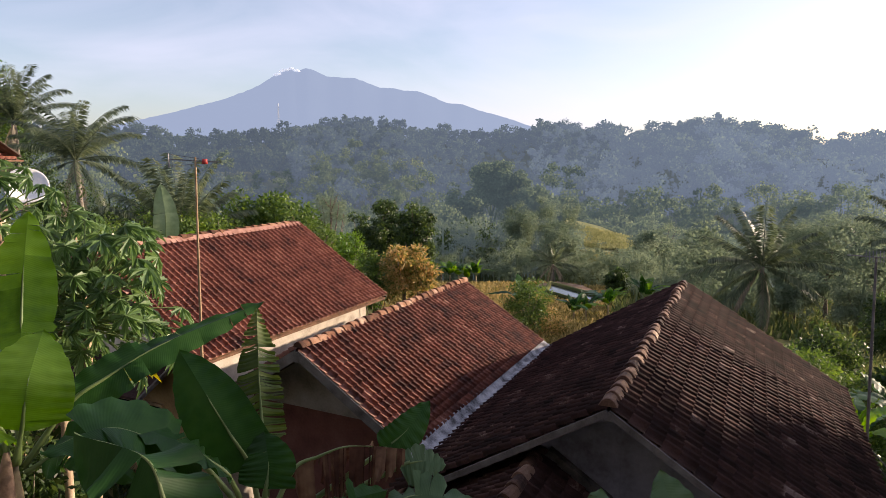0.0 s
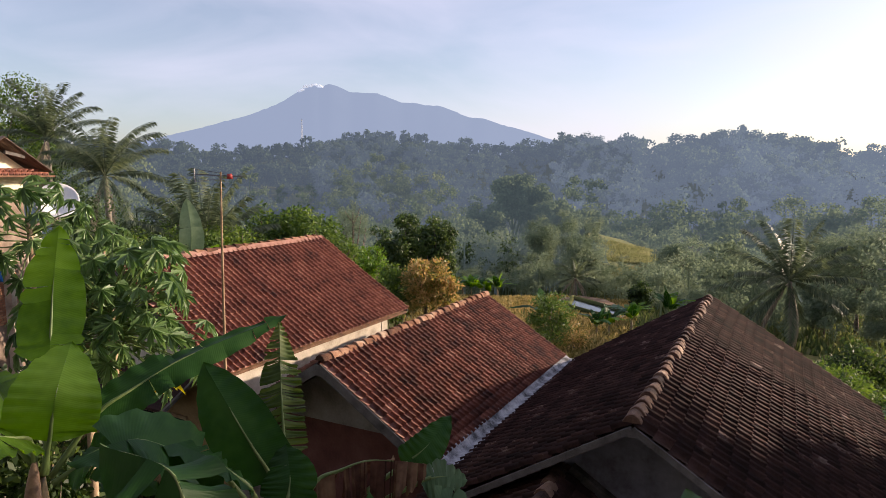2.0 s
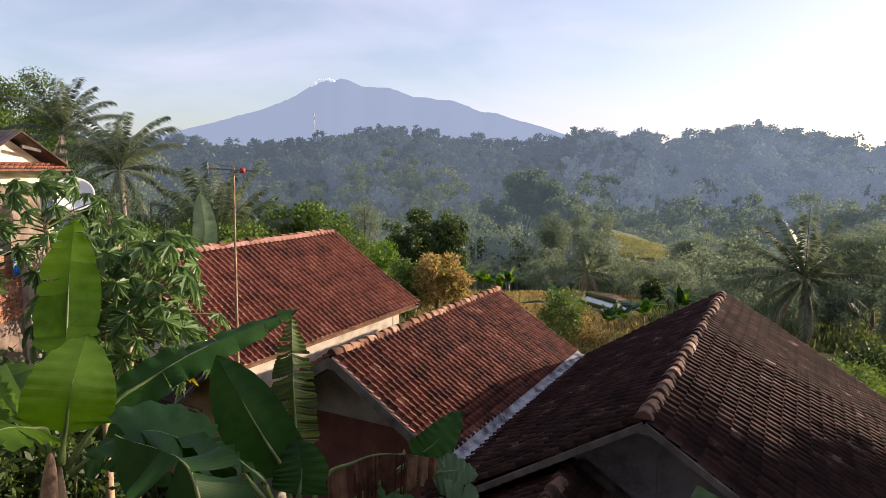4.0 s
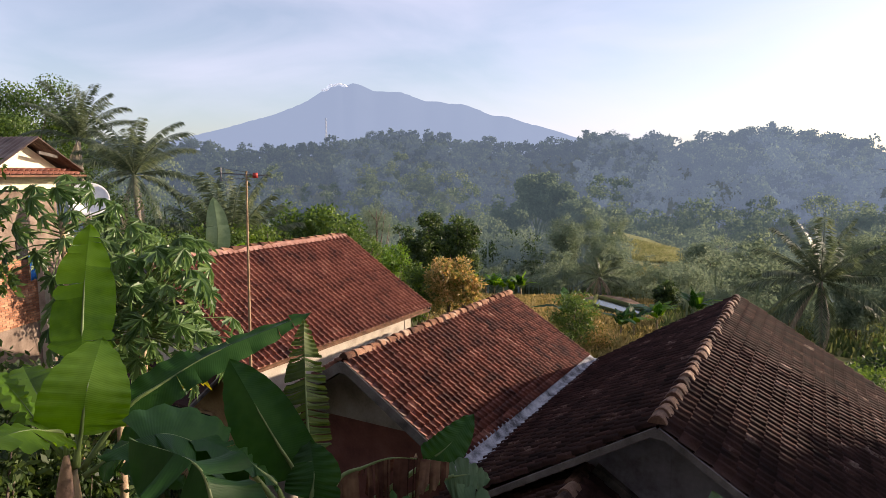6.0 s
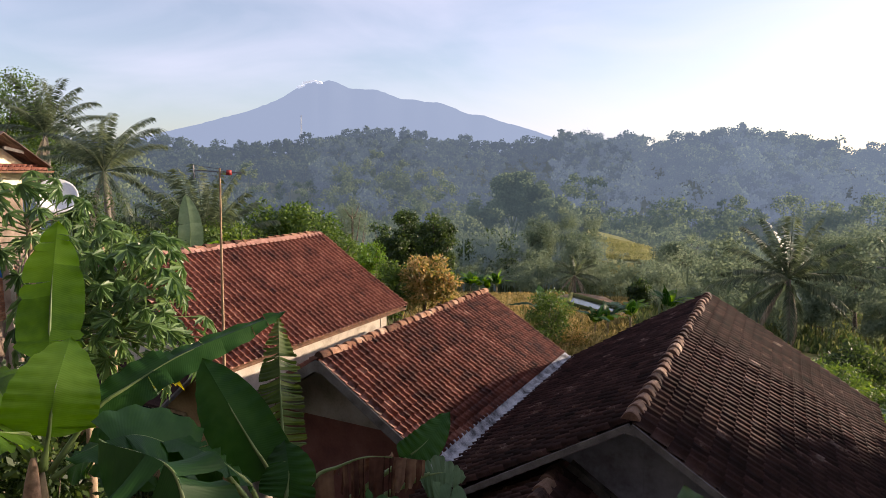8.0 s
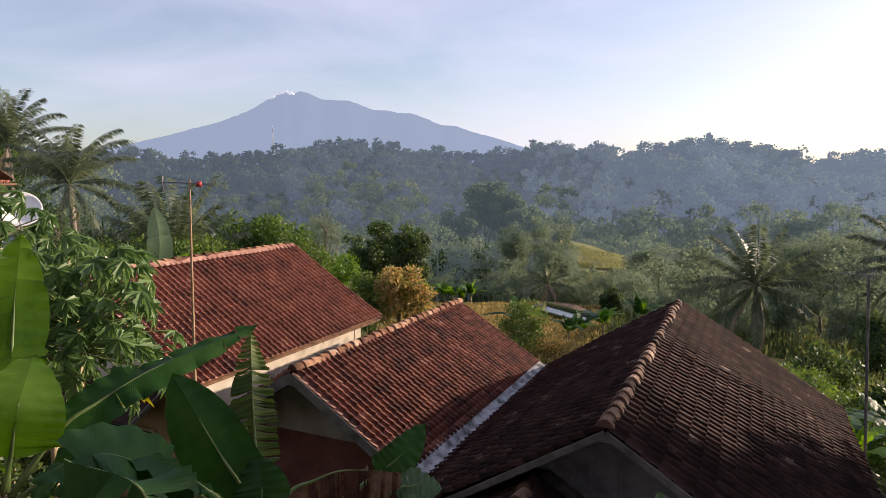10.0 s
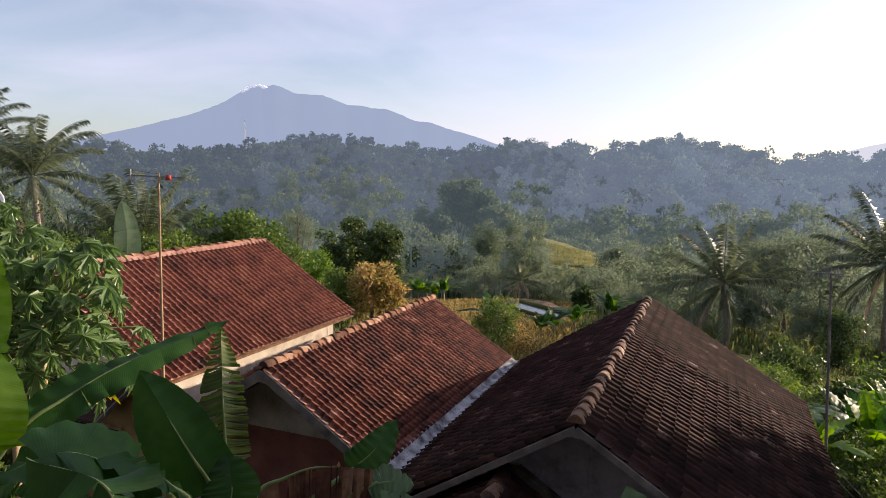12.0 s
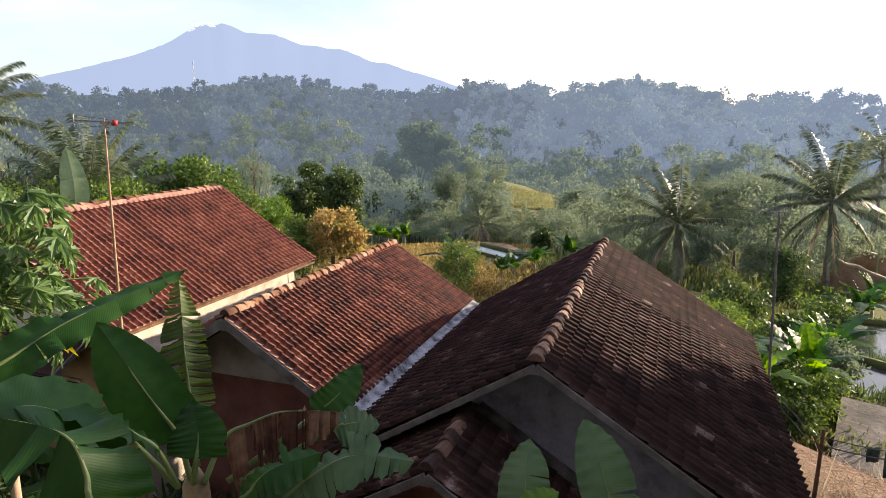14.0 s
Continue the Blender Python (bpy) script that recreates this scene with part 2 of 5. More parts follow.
# building helpers
class Shape:
    """Vertices and faces gathered for one mesh."""

    def __init__(self):
        self.v, self.f = [], []

    def add(self, vs, fs):
        k = len(self.v)
        self.v.extend(tuple(p) for p in vs)
        self.f.extend(tuple(i + k for i in f) for f in fs)
        return self

    def box(self, lo, hi, m=None):
        (a, b, c), (d, e, g) = lo, hi
        vs = [Vector(p) for p in ((a, b, c), (d, b, c), (d, e, c), (a, e, c), (a, b, g), (d, b, g), (d, e, g), (a, e, g))]
        if m:
            vs = [m @ p for p in vs]
        return self.add(vs, [(3, 2, 1, 0), (4, 5, 6, 7), (0, 1, 5, 4), (1, 2, 6, 5), (2, 3, 7, 6), (3, 0, 4, 7)])

    def beam(self, p, q, w, t, up=(0, 0, 1)):
        """A bar from p to q, w wide and t thick along up."""
        p, q, up = Vector(p), Vector(q), Vector(up)
        d = (q - p).normalized()
        s = d.cross(up).normalized() * w / 2
        n = s.cross(d).normalized() * t / 2
        vs = [p - s - n, p + s - n, p + s + n, p - s + n, q - s - n, q + s - n, q + s + n, q - s + n]
        return self.add(vs, [(0, 1, 2, 3), (7, 6, 5, 4), (0, 4, 5, 1), (1, 5, 6, 2), (2, 6, 7, 3), (3, 7, 4, 0)])

    def tube(self, pts, radii, sides=8):
        pts = [Vector(p) for p in pts]
        rings = []
        for i, p in enumerate(pts):
            d = (pts[min(i + 1, len(pts) - 1)] - pts[max(i - 1, 0)]).normalized()
            a = d.cross(Vector((0, 0, 1)) if abs(d.z) < 0.9 else Vector((1, 0, 0))).normalized()
            b = d.cross(a)
            r = radii[i] if isinstance(radii, (list, tuple)) else radii
            rings += [p + (a * math.cos(k * math.tau / sides) + b * math.sin(k * math.tau / sides)) * r for k in range(sides)]
        fs = [(i * sides + k, i * sides + (k + 1) % sides, (i + 1) * sides + (k + 1) % sides, (i + 1) * sides + k) for i in range(len(pts) - 1) for k in range(sides)]
        fs += [tuple(reversed(range(sides))), tuple(range((len(pts) - 1) * sides, len(pts) * sides))]
        return self.add(rings, fs)


def mesh_of(name, v, f, mat, smooth=False):
    """A mesh from vertices and faces, or from an array of vertices in which every four make a face."""
    me = bpy.data.meshes.new(name)
    if f is None:
        v = np.asarray(v, dtype=np.float32).reshape(-1, 3)
        n = len(v) // 4
        me.vertices.add(len(v)), me.loops.add(len(v)), me.polygons.add(n)
        me.vertices.foreach_set("co", v.ravel())
        me.loops.foreach_set("vertex_index", np.arange(len(v), dtype=np.int32))
        me.polygons.foreach_set("loop_start", np.arange(0, len(v), 4, dtype=np.int32))
        me.update(calc_edges=True)
    else:
        me.from_pydata([tuple(p) for p in v], [], f)
    me.materials.append(mat)
    if smooth:
        me.shade_smooth()
    return me


def part(name, shape, mat, parent=None, label="", smooth=False, stuff=False):
    """One mesh object, under a thing or a part when one is given."""
    v, f = (shape.v, shape.f) if isinstance(shape, Shape) else shape
    ob = new(name, mesh_of(name, v, f, mat, smooth))
    if parent:
        ob.parent = parent
        if stuff:
            ob["kind"] = "stuff"
    if label:
        ob["label"] = label
    return ob


def thing(name, label, category, at=(0, 0, 0), group="", kind=""):
    ob = new(name)
    ob.location = at
    return tagged(ob, label, category, group, kind)


def lerp(x, xs, ys):
    return float(np.interp(x, xs, ys))


# the lie of the land, by way of distance and bearing from the camera
def ground_z(x, y):
    r, az = math.hypot(x, y), math.degrees(math.atan2(x, y))
    crest = lerp(az, [-75, -60, -20, -5, 15, 40], [620, 600, 560, 455, 420, 420])
    top = lerp(az, [-75, -53, -40, -20, -16, -10, -6, 7, 13, 30], [12, 15, 16, 14.5, 11, 10.5, 14, 1, -4, -6])
    s = r if r < 130 else 130 + (r - 130) * 470 / (crest - 130)
    z = lerp(s, [0, 5, 7.2, 14, 22, 30, 45, 60, 85, 130, 190, 240], [-4.4, -4.6, -6.8, -7.4, -8.6, -9.6, -11.5, -13.6, -17.2, -25, -29, -27])
    if s > 240:
        z = lerp(s, [240, 340, 430, 520, 600, 700, 1400, 5000], [-27, -27 + (top + 27) * 0.3, -27 + (top + 27) * 0.58, -27 + (top + 27) * 0.85, top, top - 3, -10, -10])
    w = min(1, max(0, (-46 - az) / 14)) if az > -150 else 0
    z += w * lerp(r, [0, 9, 20, 40, 80, 160, 260], [0, 0.3, 2.6, 7, 9, 14, 0])
    if 16 < r < 130:
        z += noise.noise((x * 0.05, y * 0.05, 3)) * min(1.2, (r - 16) * 0.06)
    if r > 200:
        z += noise.noise((x * 0.011, y * 0.011, 7)) * 11 * min(1, (r - 200) / 150)
    if -34 < az < -8 and 38 < r < 100:
        step = 1.3
        k = math.floor(z / step) * step
        fr = (z - k) / step
        z = k + step * min(1, max(0, (fr - 0.35) / 0.3)) * 0.85 + 0.15 * (z - k)
    return z


rings = [0.0] + [2.5 * k for k in range(1, 13)] + [31 + 1.4 * k for k in range(52)] + [105 + 8 * k for k in range(70)] + [680, 760, 900, 1200, 1800, 3000, 4900]
spokes = [-180 + 6 * k for k in range(17)] + [-77 + 0.75 * k for k in range(140)] + [30 + 6 * k for k in range(25)]
land = Shape()
land.v = [(r * math.sin(radians(a)), r * math.cos(radians(a)), ground_z(r * math.sin(radians(a)), r * math.cos(radians(a)))) for r in rings for a in spokes]
ns = len(spokes)
land.f = [(i * ns + k, i * ns + (k + 1) % ns, (i + 1) * ns + (k + 1) % ns, (i + 1) * ns + k) for i in range(len(rings) - 1) for k in range(ns)]
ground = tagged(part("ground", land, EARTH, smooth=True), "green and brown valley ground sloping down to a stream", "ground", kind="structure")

# ground past 150 m gets the material with the haze glow
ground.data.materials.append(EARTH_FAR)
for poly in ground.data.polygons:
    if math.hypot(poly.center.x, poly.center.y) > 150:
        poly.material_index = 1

# mountain: a broken volcanic cone on the horizon, with a crest falling away to one side
MT = 4300.0


def crest_slope(az):
    return lerp(az, [-62, -57, -53, -49, -45, -42.5, -41, -40.3, -39.6, -39.0, -38.4, -37.6, -36.5, -35.2, -34, -33.2, -32, -30.8, -29.8, -28.6, -27.6, -26, -24.6, -23, -21, -19, -16, -13, -9],
                [0.02, 0.036, 0.052, 0.070, 0.091, 0.109, 0.126, 0.1345, 0.137, 0.1345, 0.139, 0.136, 0.127, 0.1265, 0.1255, 0.120, 0.112, 0.1115, 0.108, 0.1075, 0.101, 0.089, 0.0875, 0.077, 0.068, 0.056, 0.04, 0.02, 0.0])


mount = Shape()
nb, nr = 150, 9
for j in range(nr):
    s = j / (nr - 1)
    for i in range(nb + 1):
        az = -62 + 53 * i / nb
        rough = noise.fractal((az * 0.9, s * 2.5, 0), 1.0, 2.0, 4)
        dist = MT * (0.80 + 0.20 * s) + rough * 7 * (1 - s)
        zz = MT * (crest_slope(az) * s ** 0.8 + 0.0005 * rough + 0.0011 * s * noise.noise((az * 2.6, 4, 1))) - 60 * (1 - s)
        mount.v.append((dist * math.sin(radians(az)), dist * math.cos(radians(az)), zz))
mount.f = [(j * (nb + 1) + i, j * (nb + 1) + i + 1, (j + 1) * (nb + 1) + i + 1, (j + 1) * (nb + 1) + i) for j in range(nr - 1) for i in range(nb)]
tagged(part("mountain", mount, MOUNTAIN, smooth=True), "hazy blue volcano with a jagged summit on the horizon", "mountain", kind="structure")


# cloud cap on the summit
rng0 = np.random.default_rng(2)
puffs = Shape()
for k in range(26):
    az = -40.9 + 1.9 * rng0.random()
    rr = 4250
    zc = rr * (crest_slope(az) + rng0.uniform(-0.0016, 0.0012))
    m = Matrix.Translation((rr * math.sin(radians(az)), rr * math.cos(radians(az)), zc)) @ Matrix.Diagonal((16 + 12 * rng0.random(), 16, 3 + 3 * rng0.random(), 1))
    ring = [(math.cos(a) * math.cos(e), math.sin(a) * math.cos(e), math.sin(e)) for e in (-1.0, 0, 1.0) for a in (q * math.tau / 8 for q in range(8))]
    puffs.add([m @ Vector(q) for q in ring], [(i * 8 + q, i * 8 + (q + 1) % 8, (i + 1) * 8 + (q + 1) % 8, (i + 1) * 8 + q) for i in range(2) for q in range(8)] + [tuple(reversed(range(8))), tuple(range(16, 24))])
# emission stands for sunlight scattered in the cloud
CLOUD = material("white_cloud_glow", [(0.2, (0.7, 0.72, 0.76)), (0.8, (0.8, 0.82, 0.85))], 1.0, 0.01, 0.1, 0, glow=((0.8, 0.85, 0.95), 0.25), spec=0.0, coords="World")
tagged(part("summit_cloud", puffs, CLOUD, smooth=True), "small white cloud caught on the summit", "cloud", kind="stuff")


# foliage: many small leaves on clumps
def leaf_cloud(centres, per, spread, size, rng, droop=0.3, aspect=0.45, shell=False):
    """Leaf quads round each centre, folded to the light in all ways."""
    c = np.repeat(np.asarray(centres, float).reshape(-1, 3), per, 0)
    n = len(c)
    off = rng.normal(size=(n, 3))
    off /= np.linalg.norm(off, axis=1)[:, None]
    off *= (rng.random(n) ** 0.45)[:, None]
    c = c + off * np.asarray(spread)
    d = off + rng.normal(size=(n, 3)) * 0.7
    face = rng.normal(size=(n, 3))
    if shell:
        face = off + face * 0.35
        d = np.cross(face, rng.normal(size=(n, 3)))
    d[:, 2] -= droop
    d /= np.linalg.norm(d, axis=1)[:, None]
    s = np.cross(d, face)
    s /= np.linalg.norm(s, axis=1)[:, None]
    ln = (size * (0.6 + 0.8 * rng.random(n)))[:, None]
    tip, side = d * ln, s * ln * aspect * 0.5
    return np.stack([c, c + tip * 0.45 + side, c + tip, c + tip * 0.45 - side], 1).reshape(-1, 3)


def limbs(shape, base, top, r, spread, count, rng):
    """A tapered trunk with limbs; gives back the limb ends."""
    base, top = Vector(base), Vector(top)
    bend = Vector((rng.uniform(-1, 1), rng.uniform(-1, 1), 0)) * (top - base).length * 0.05
    pts = [base.lerp(top, k / 5) + bend * math.sin(k / 5 * math.pi) for k in range(6)]
    shape.tube(pts, [r * (1 - 0.14 * k) for k in range(6)], 7)
    ends = []
    for k in range(count):
        a = k * 2.4 + rng.uniform(0, 1)
        p = pts[2 + k % 4]
        e = top + Vector((math.cos(a) * spread[0] * rng.uniform(0.35, 0.85), math.sin(a) * spread[1] * rng.uniform(0.35, 0.85), spread[2] * rng.uniform(-0.7, 0.8)))
        mid = p.lerp(e, 0.5) + Vector((0, 0, -0.08 * (e - p).length))
        shape.tube([p, mid, e], [r * 0.42, r * 0.26, r * 0.08], 5)
        ends.append(e)
    return ends


def tree(name, label, at, height, spread, mat, seed, leaves=5000, size=0.3, clumps=60, trunk=None, bark=None, group="", category="tree", shell=False):
    """A tree that stands at the point at, height high, with a crown of clumps of leaves."""
    rng = np.random.default_rng(seed)
    py = random.Random(seed)
    x, y, z = at
    t = thing(name, label, category, (x, y, z), group)
    wood = Shape()
    sx, sy, sz = spread
    top = (0, 0, height - sz)
    ends = limbs(wood, (0, 0, -0.4), top, trunk or height * 0.022, spread, 9, py)
    part("trunk", wood, bark or BARK, t, smooth=True)
    cs = []
    while len(cs) < clumps:
        p = rng.normal(size=3)
        p /= np.linalg.norm(p)
        p *= rng.random() ** 0.33
        k = 0.78 + 0.35 * noise.noise((p[0] * 2 + seed, p[1] * 2, p[2] * 2))
        cs.append((p[0] * sx * k, p[1] * sy * k, height - sz + p[2] * sz * k))
    cs += [tuple(e) for e in ends]
    cr = (sx + sy + sz) / 3 * 0.30
    part("crown", (leaf_cloud(cs, max(4, leaves // len(cs)), (cr, cr, cr * 0.7), size, rng, 0.3, 0.8 if shell else 0.45, shell), None), mat, t)
    return t


# far woods: crowns of leafy clumps on thin trunks
def woods(name, label, mat, count, az0, az1, pick_r, seed, hmin, hmax, quads, size, clumps=9):
    rng = np.random.default_rng(seed)
    chunks, bark = [], Shape()
    for k in range(count):
        az = rng.uniform(az0, az1)
        r = pick_r(rng, az)
        x, y = r * math.sin(radians(az)), r * math.cos(radians(az))
        z = ground_z(x, y)
        h = rng.uniform(hmin, hmax) * rng.choice([0.75, 1.0, 1.0, 1.15, 1.5])
        w = h * rng.uniform(0.2, 0.36)
        tall = rng.random() > 0.4
        cs = []
        for q in range(clumps):
            p = rng.normal(size=3)
            p /= np.linalg.norm(p) * rng.uniform(1, 1.6)
            cs.append((x + p[0] * w, y + p[1] * w, z + h * (0.72 if tall else 0.5) + p[2] * h * (0.22 if tall else 0.45)))
        chunks.append(leaf_cloud(cs, max(3, quads // clumps), (w * 0.5, w * 0.5, w * 0.36), size * h / 12, rng, 0.1, 0.8, shell=True))
        bark.tube([(x, y, z - 1), (x, y, z + h * 0.7)], [h * 0.014, h * 0.007], 4)
    ob = thing(name, label, "woods", kind="stuff")
    part("crowns", (np.concatenate(chunks), None), mat, ob, stuff=True)
    part("trunks", bark, mat, ob, stuff=True)
    return ob


def ridge_r(rng, az):
    c = lerp(az, [-75, -60, -20, -5, 15, 40], [620, 600, 560, 455, 420, 420])
    return 240 + (c - 240) * rng.random() ** 0.75 if rng.random() > 0.22 else c * rng.uniform(0.97, 1.02)


# haze is painted as blue glow in the leaves, stronger towards the sun
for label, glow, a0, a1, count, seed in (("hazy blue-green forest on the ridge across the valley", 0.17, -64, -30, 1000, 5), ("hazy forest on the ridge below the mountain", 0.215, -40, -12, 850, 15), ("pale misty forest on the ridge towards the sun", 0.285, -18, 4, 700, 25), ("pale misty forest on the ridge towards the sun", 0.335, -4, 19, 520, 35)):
    far = leaf("far_wood_leaf_haze", (0.016, 0.028, 0.018), (0.036, 0.054, 0.031), (0.074, 0.096, 0.048), 0.95, 0.3, 0.02, 0.35, 0.05, glow=((0.42, 0.53, 0.74), glow))
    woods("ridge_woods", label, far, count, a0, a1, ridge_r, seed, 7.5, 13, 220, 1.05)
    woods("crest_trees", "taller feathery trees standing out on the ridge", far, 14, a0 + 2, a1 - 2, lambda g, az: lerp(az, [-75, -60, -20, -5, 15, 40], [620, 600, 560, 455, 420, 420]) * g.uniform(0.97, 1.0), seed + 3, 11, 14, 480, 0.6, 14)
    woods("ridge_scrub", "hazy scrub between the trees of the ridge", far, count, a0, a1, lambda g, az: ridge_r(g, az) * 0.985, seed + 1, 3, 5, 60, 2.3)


# lighter leaf colour paints a sunlit patch, its glow paints haze
LEAF_SUN_HAZE = leaf("slope_leaf_sun_haze", (0.04, 0.06, 0.03), (0.075, 0.10, 0.05), (0.125, 0.15, 0.075), 0.9, 0.45, 0.03, 0.2, 0.05, glow=((0.43, 0.54, 0.68), 0.16))
woods("slope_woods", "trees on a far spur, sunlight and haze put into their leaf colour", LEAF_SUN_HAZE, 120, -38.5, -29.5, lambda g, az: g.uniform(250, 400 - 14 * abs(az + 34)), 45, 8, 14, 700, 0.5)

hills = Shape()
for j in range(5):
    for i in range(41):
        az = 5 + 27 * i / 40
        q = lerp(az, [5, 8, 10, 12, 14, 17, 22, 32], [0.02, 0.034, 0.044, 0.051, 0.053, 0.046, 0.04, 0.02]) + 0.0015 * noise.noise((az * 0.9, 2, 7))
        d = 4400 + 80 * j
        hills.v.append((d * math.sin(radians(az)), d * math.cos(radians(az)), d * q * (j / 4) ** 0.8 - 60 * (1 - j / 4)))
hills.f = [(j * 41 + i, j * 41 + i + 1, (j + 1) * 41 + i + 1, (j + 1) * 41 + i) for j in range(4) for i in range(40)]
# strong pale emission stands for the bright haze before the hill
HILL = material("far_hill_haze_glow", [(0.2, (0.03, 0.04, 0.05)), (0.8, (0.05, 0.06, 0.07))], 1.0, 0.002, 0.02, 0.0, glow=((0.72, 0.74, 0.82), 0.62), spec=0.0, coords="World")
tagged(part("far_hill", hills, HILL, smooth=True), "hill on the horizon towards the sun, paled by a haze glow", "hill", kind="structure")


# roofs of pressed clay tiles
COL, ROW, PITCH = 0.21, 0.23, math.atan(0.627)
CP, SP = math.cos(PITCH), math.sin(PITCH)


def tile_shape():
    """One pan tile: a roll and a trough across, a raised lower lip; x across, y down the slope."""
    s = Shape()
    prof = [(0.0, 0.008), (0.02, 0.056), (0.036, 0.092), (0.05, 0.062), (0.082, 0.012), (0.15, -0.004), (0.222, 0.008)]
    n = len(prof)
    s.v = [(x - 0.105, -0.035, z) for x, z in prof] + [(x - 0.105, ROW, z + 0.030) for x, z in prof] + [(x - 0.105, ROW - 0.005, z + 0.004) for x, z in prof]
    s.f = [(k, n + k, n + k + 1, k + 1) for k in range(n - 1)] + [(n + k, 2 * n + k, 2 * n + k + 1, n + k + 1) for k in range(n - 1)]
    return s


TILE = tile_shape()
TV, TF = np.array(TILE.v), np.array(TILE.f)


def slope(parent, ridge, length, run, side, mat, rng, singles, col=0.205, row=0.21):
    """Tiles of one roof slope below a ridge that starts at ridge and runs along +y. side: +1 falls to +x, -1 to -x. singles picks the tiles that are objects of their own."""
    x0, y0, z0 = ridge
    rows, cols = int(round(run / CP / row)), int(round(length / col))
    gauge, width = run / CP / rows, length / cols
    me = mesh_of("tile", TILE.v, TILE.f, mat, True)
    rest_v, rest_f = [], []
    made = 0
    for i in range(rows):
        for k in range(cols):
            d, u = i * gauge + 0.02, (k + 0.5) * width
            sag = 0.04 * noise.noise((u * 0.5 + x0, d * 0.6, 1.7)) + rng.uniform(-0.004, 0.004)
            across = Vector((0, -side, 0))
            down = Vector((side * CP, 0, -SP))
            up = Vector((side * SP, 0, CP))
            o = Vector((x0, y0 + u, z0)) + down * d + up * (0.03 + sag)
            m = Matrix((across, down, up)).transposed().to_4x4()
            m = Matrix.Translation(o) @ m @ pose(0, 0, 0, rng.uniform(-1.5, 1.5), rng.uniform(-2.2, 2.2), rng.uniform(-2.4, 2.4)) @ Matrix.Diagonal((width / COL, gauge / ROW, 0.3 + 0.7 * width / COL, 1))
            if made < 300 and singles(i, k, rows, cols):
                ob = new("tile", me)
                ob.parent = parent
                ob.matrix_basis = m
                made += 1
            else:
                a = np.array(m)
                rest_f.append(TF + len(TV) * len(rest_v))
                rest_v.append(TV @ a[:3, :3].T + a[:3, 3])
    if rest_v:
        part("roof_tiles", (np.concatenate(rest_v), np.concatenate(rest_f).tolist()), mat, parent, smooth=True, stuff=True)


def ridge_caps(parent, start, length, rng, step=0.285, mat=None):
    """Half-round ridge tiles bedded along +y, each lapping the next."""
    x, y, z = start
    s = Shape()
    prof = [(-0.115, -0.055), (-0.075, 0.012), (-0.026, 0.046), (0.026, 0.046), (0.075, 0.012), (0.115, -0.055)]
    n = len(prof)
    for yy, k, dz in ((0, 0.88, 0.012), (0.02, 0.92, 0.016), (step + 0.03, 0.76, 0.0)):
        s.v += [(px * k, yy, pz * k + dz) for px, pz in prof]
    s.f = [(j * n + k + 1, j * n + k, (j + 1) * n + k, (j + 1) * n + k + 1) for j in range(2) for k in range(n - 1)] + [tuple(range(n))]
    me = mesh_of("ridge_tile", s.v, s.f, mat or RIDGE_TILE)
    for k in range(int(round(length / step))):
        ob = new("ridge_tile", me)
        ob.parent = parent
        wob = noise.noise((k * 0.35, x, 2))
        ob.matrix_basis = pose(x + 0.05 * wob + rng.uniform(-0.008, 0.008), y + k * step, z + 0.075 + 0.025 * wob + rng.uniform(-0.008, 0.008), -3 + rng.uniform(-2, 2), rng.uniform(-4, 4), rng.uniform(-4, 4))


def slab(s, ridge, length, run, side, thick=0.05):
    """The boarding under a slope's tiles."""
    x, y, z = ridge
    a, b = (x, z - 0.03), (x + side * run, z - 0.03 - run * SP / CP)
    vs = [(a[0], y, a[1]), (b[0], y, b[1]), (b[0], y + length, b[1]), (a[0], y + length, a[1])]
    vs += [(p[0], p[1], p[2] - thick) for p in vs]
    s.add(vs, [(0, 1, 2, 3), (7, 6, 5, 4), (0, 4, 5, 1), (1, 5, 6, 2), (2, 6, 7, 3), (3, 7, 4, 0)])


def gable_wall(s, xa, xb, y, thick, base, ridge_x, ridge_z, inset=0.1):
    """A wall with a pointed top across the house."""
    def top(x):
        return ridge_z - abs(x - ridge_x) * SP / CP - inset
    pts = [(xa, base), (xb, base), (xb, top(xb)), (ridge_x, top(ridge_x)), (xa, top(xa))]
    vs = [(px, y, pz) for px, pz in pts] + [(px, y + thick, pz) for px, pz in pts]
    s.add(vs, [(0, 1, 2, 3, 4), (9, 8, 7, 6, 5)] + [(k, k + 5, (k + 1) % 5 + 5, (k + 1) % 5) for k in range(5)])


def barges(parent, ridge, run_l, run_r, y, mat, depth=0.16):
    """Sloping boards under the end of a roof, one each side."""
    x, _, z = ridge
    for side, run in ((-1, run_l), (1, run_r)):
        s = Shape()
        p, q = Vector((x, y, z + 0.01 - depth * 0.45)), Vector((x + side * run, y, z + 0.01 - depth * 0.45 - run * SP / CP))
        s.beam(p, q, 0.035, depth, Vector((side * SP, 0, CP)))
        part("barge_board", s, mat, parent)
    part("apex_board", Shape().box((x - 0.05, y - 0.022, z - 0.04 - depth), (x + 0.05, y + 0.022, z - 0.02)), mat, parent)


MORTAR_RED = material("pinkish_mortar", [(0.2, (0.2, 0.10, 0.075)), (0.6, (0.40, 0.22, 0.17)), (0.9, (0.5, 0.33, 0.26))], 0.9, 3, 30, 0.5, 0.008, coords="World", spec=0.1)
FLOOR = -7.4
rng = random.Random(3)

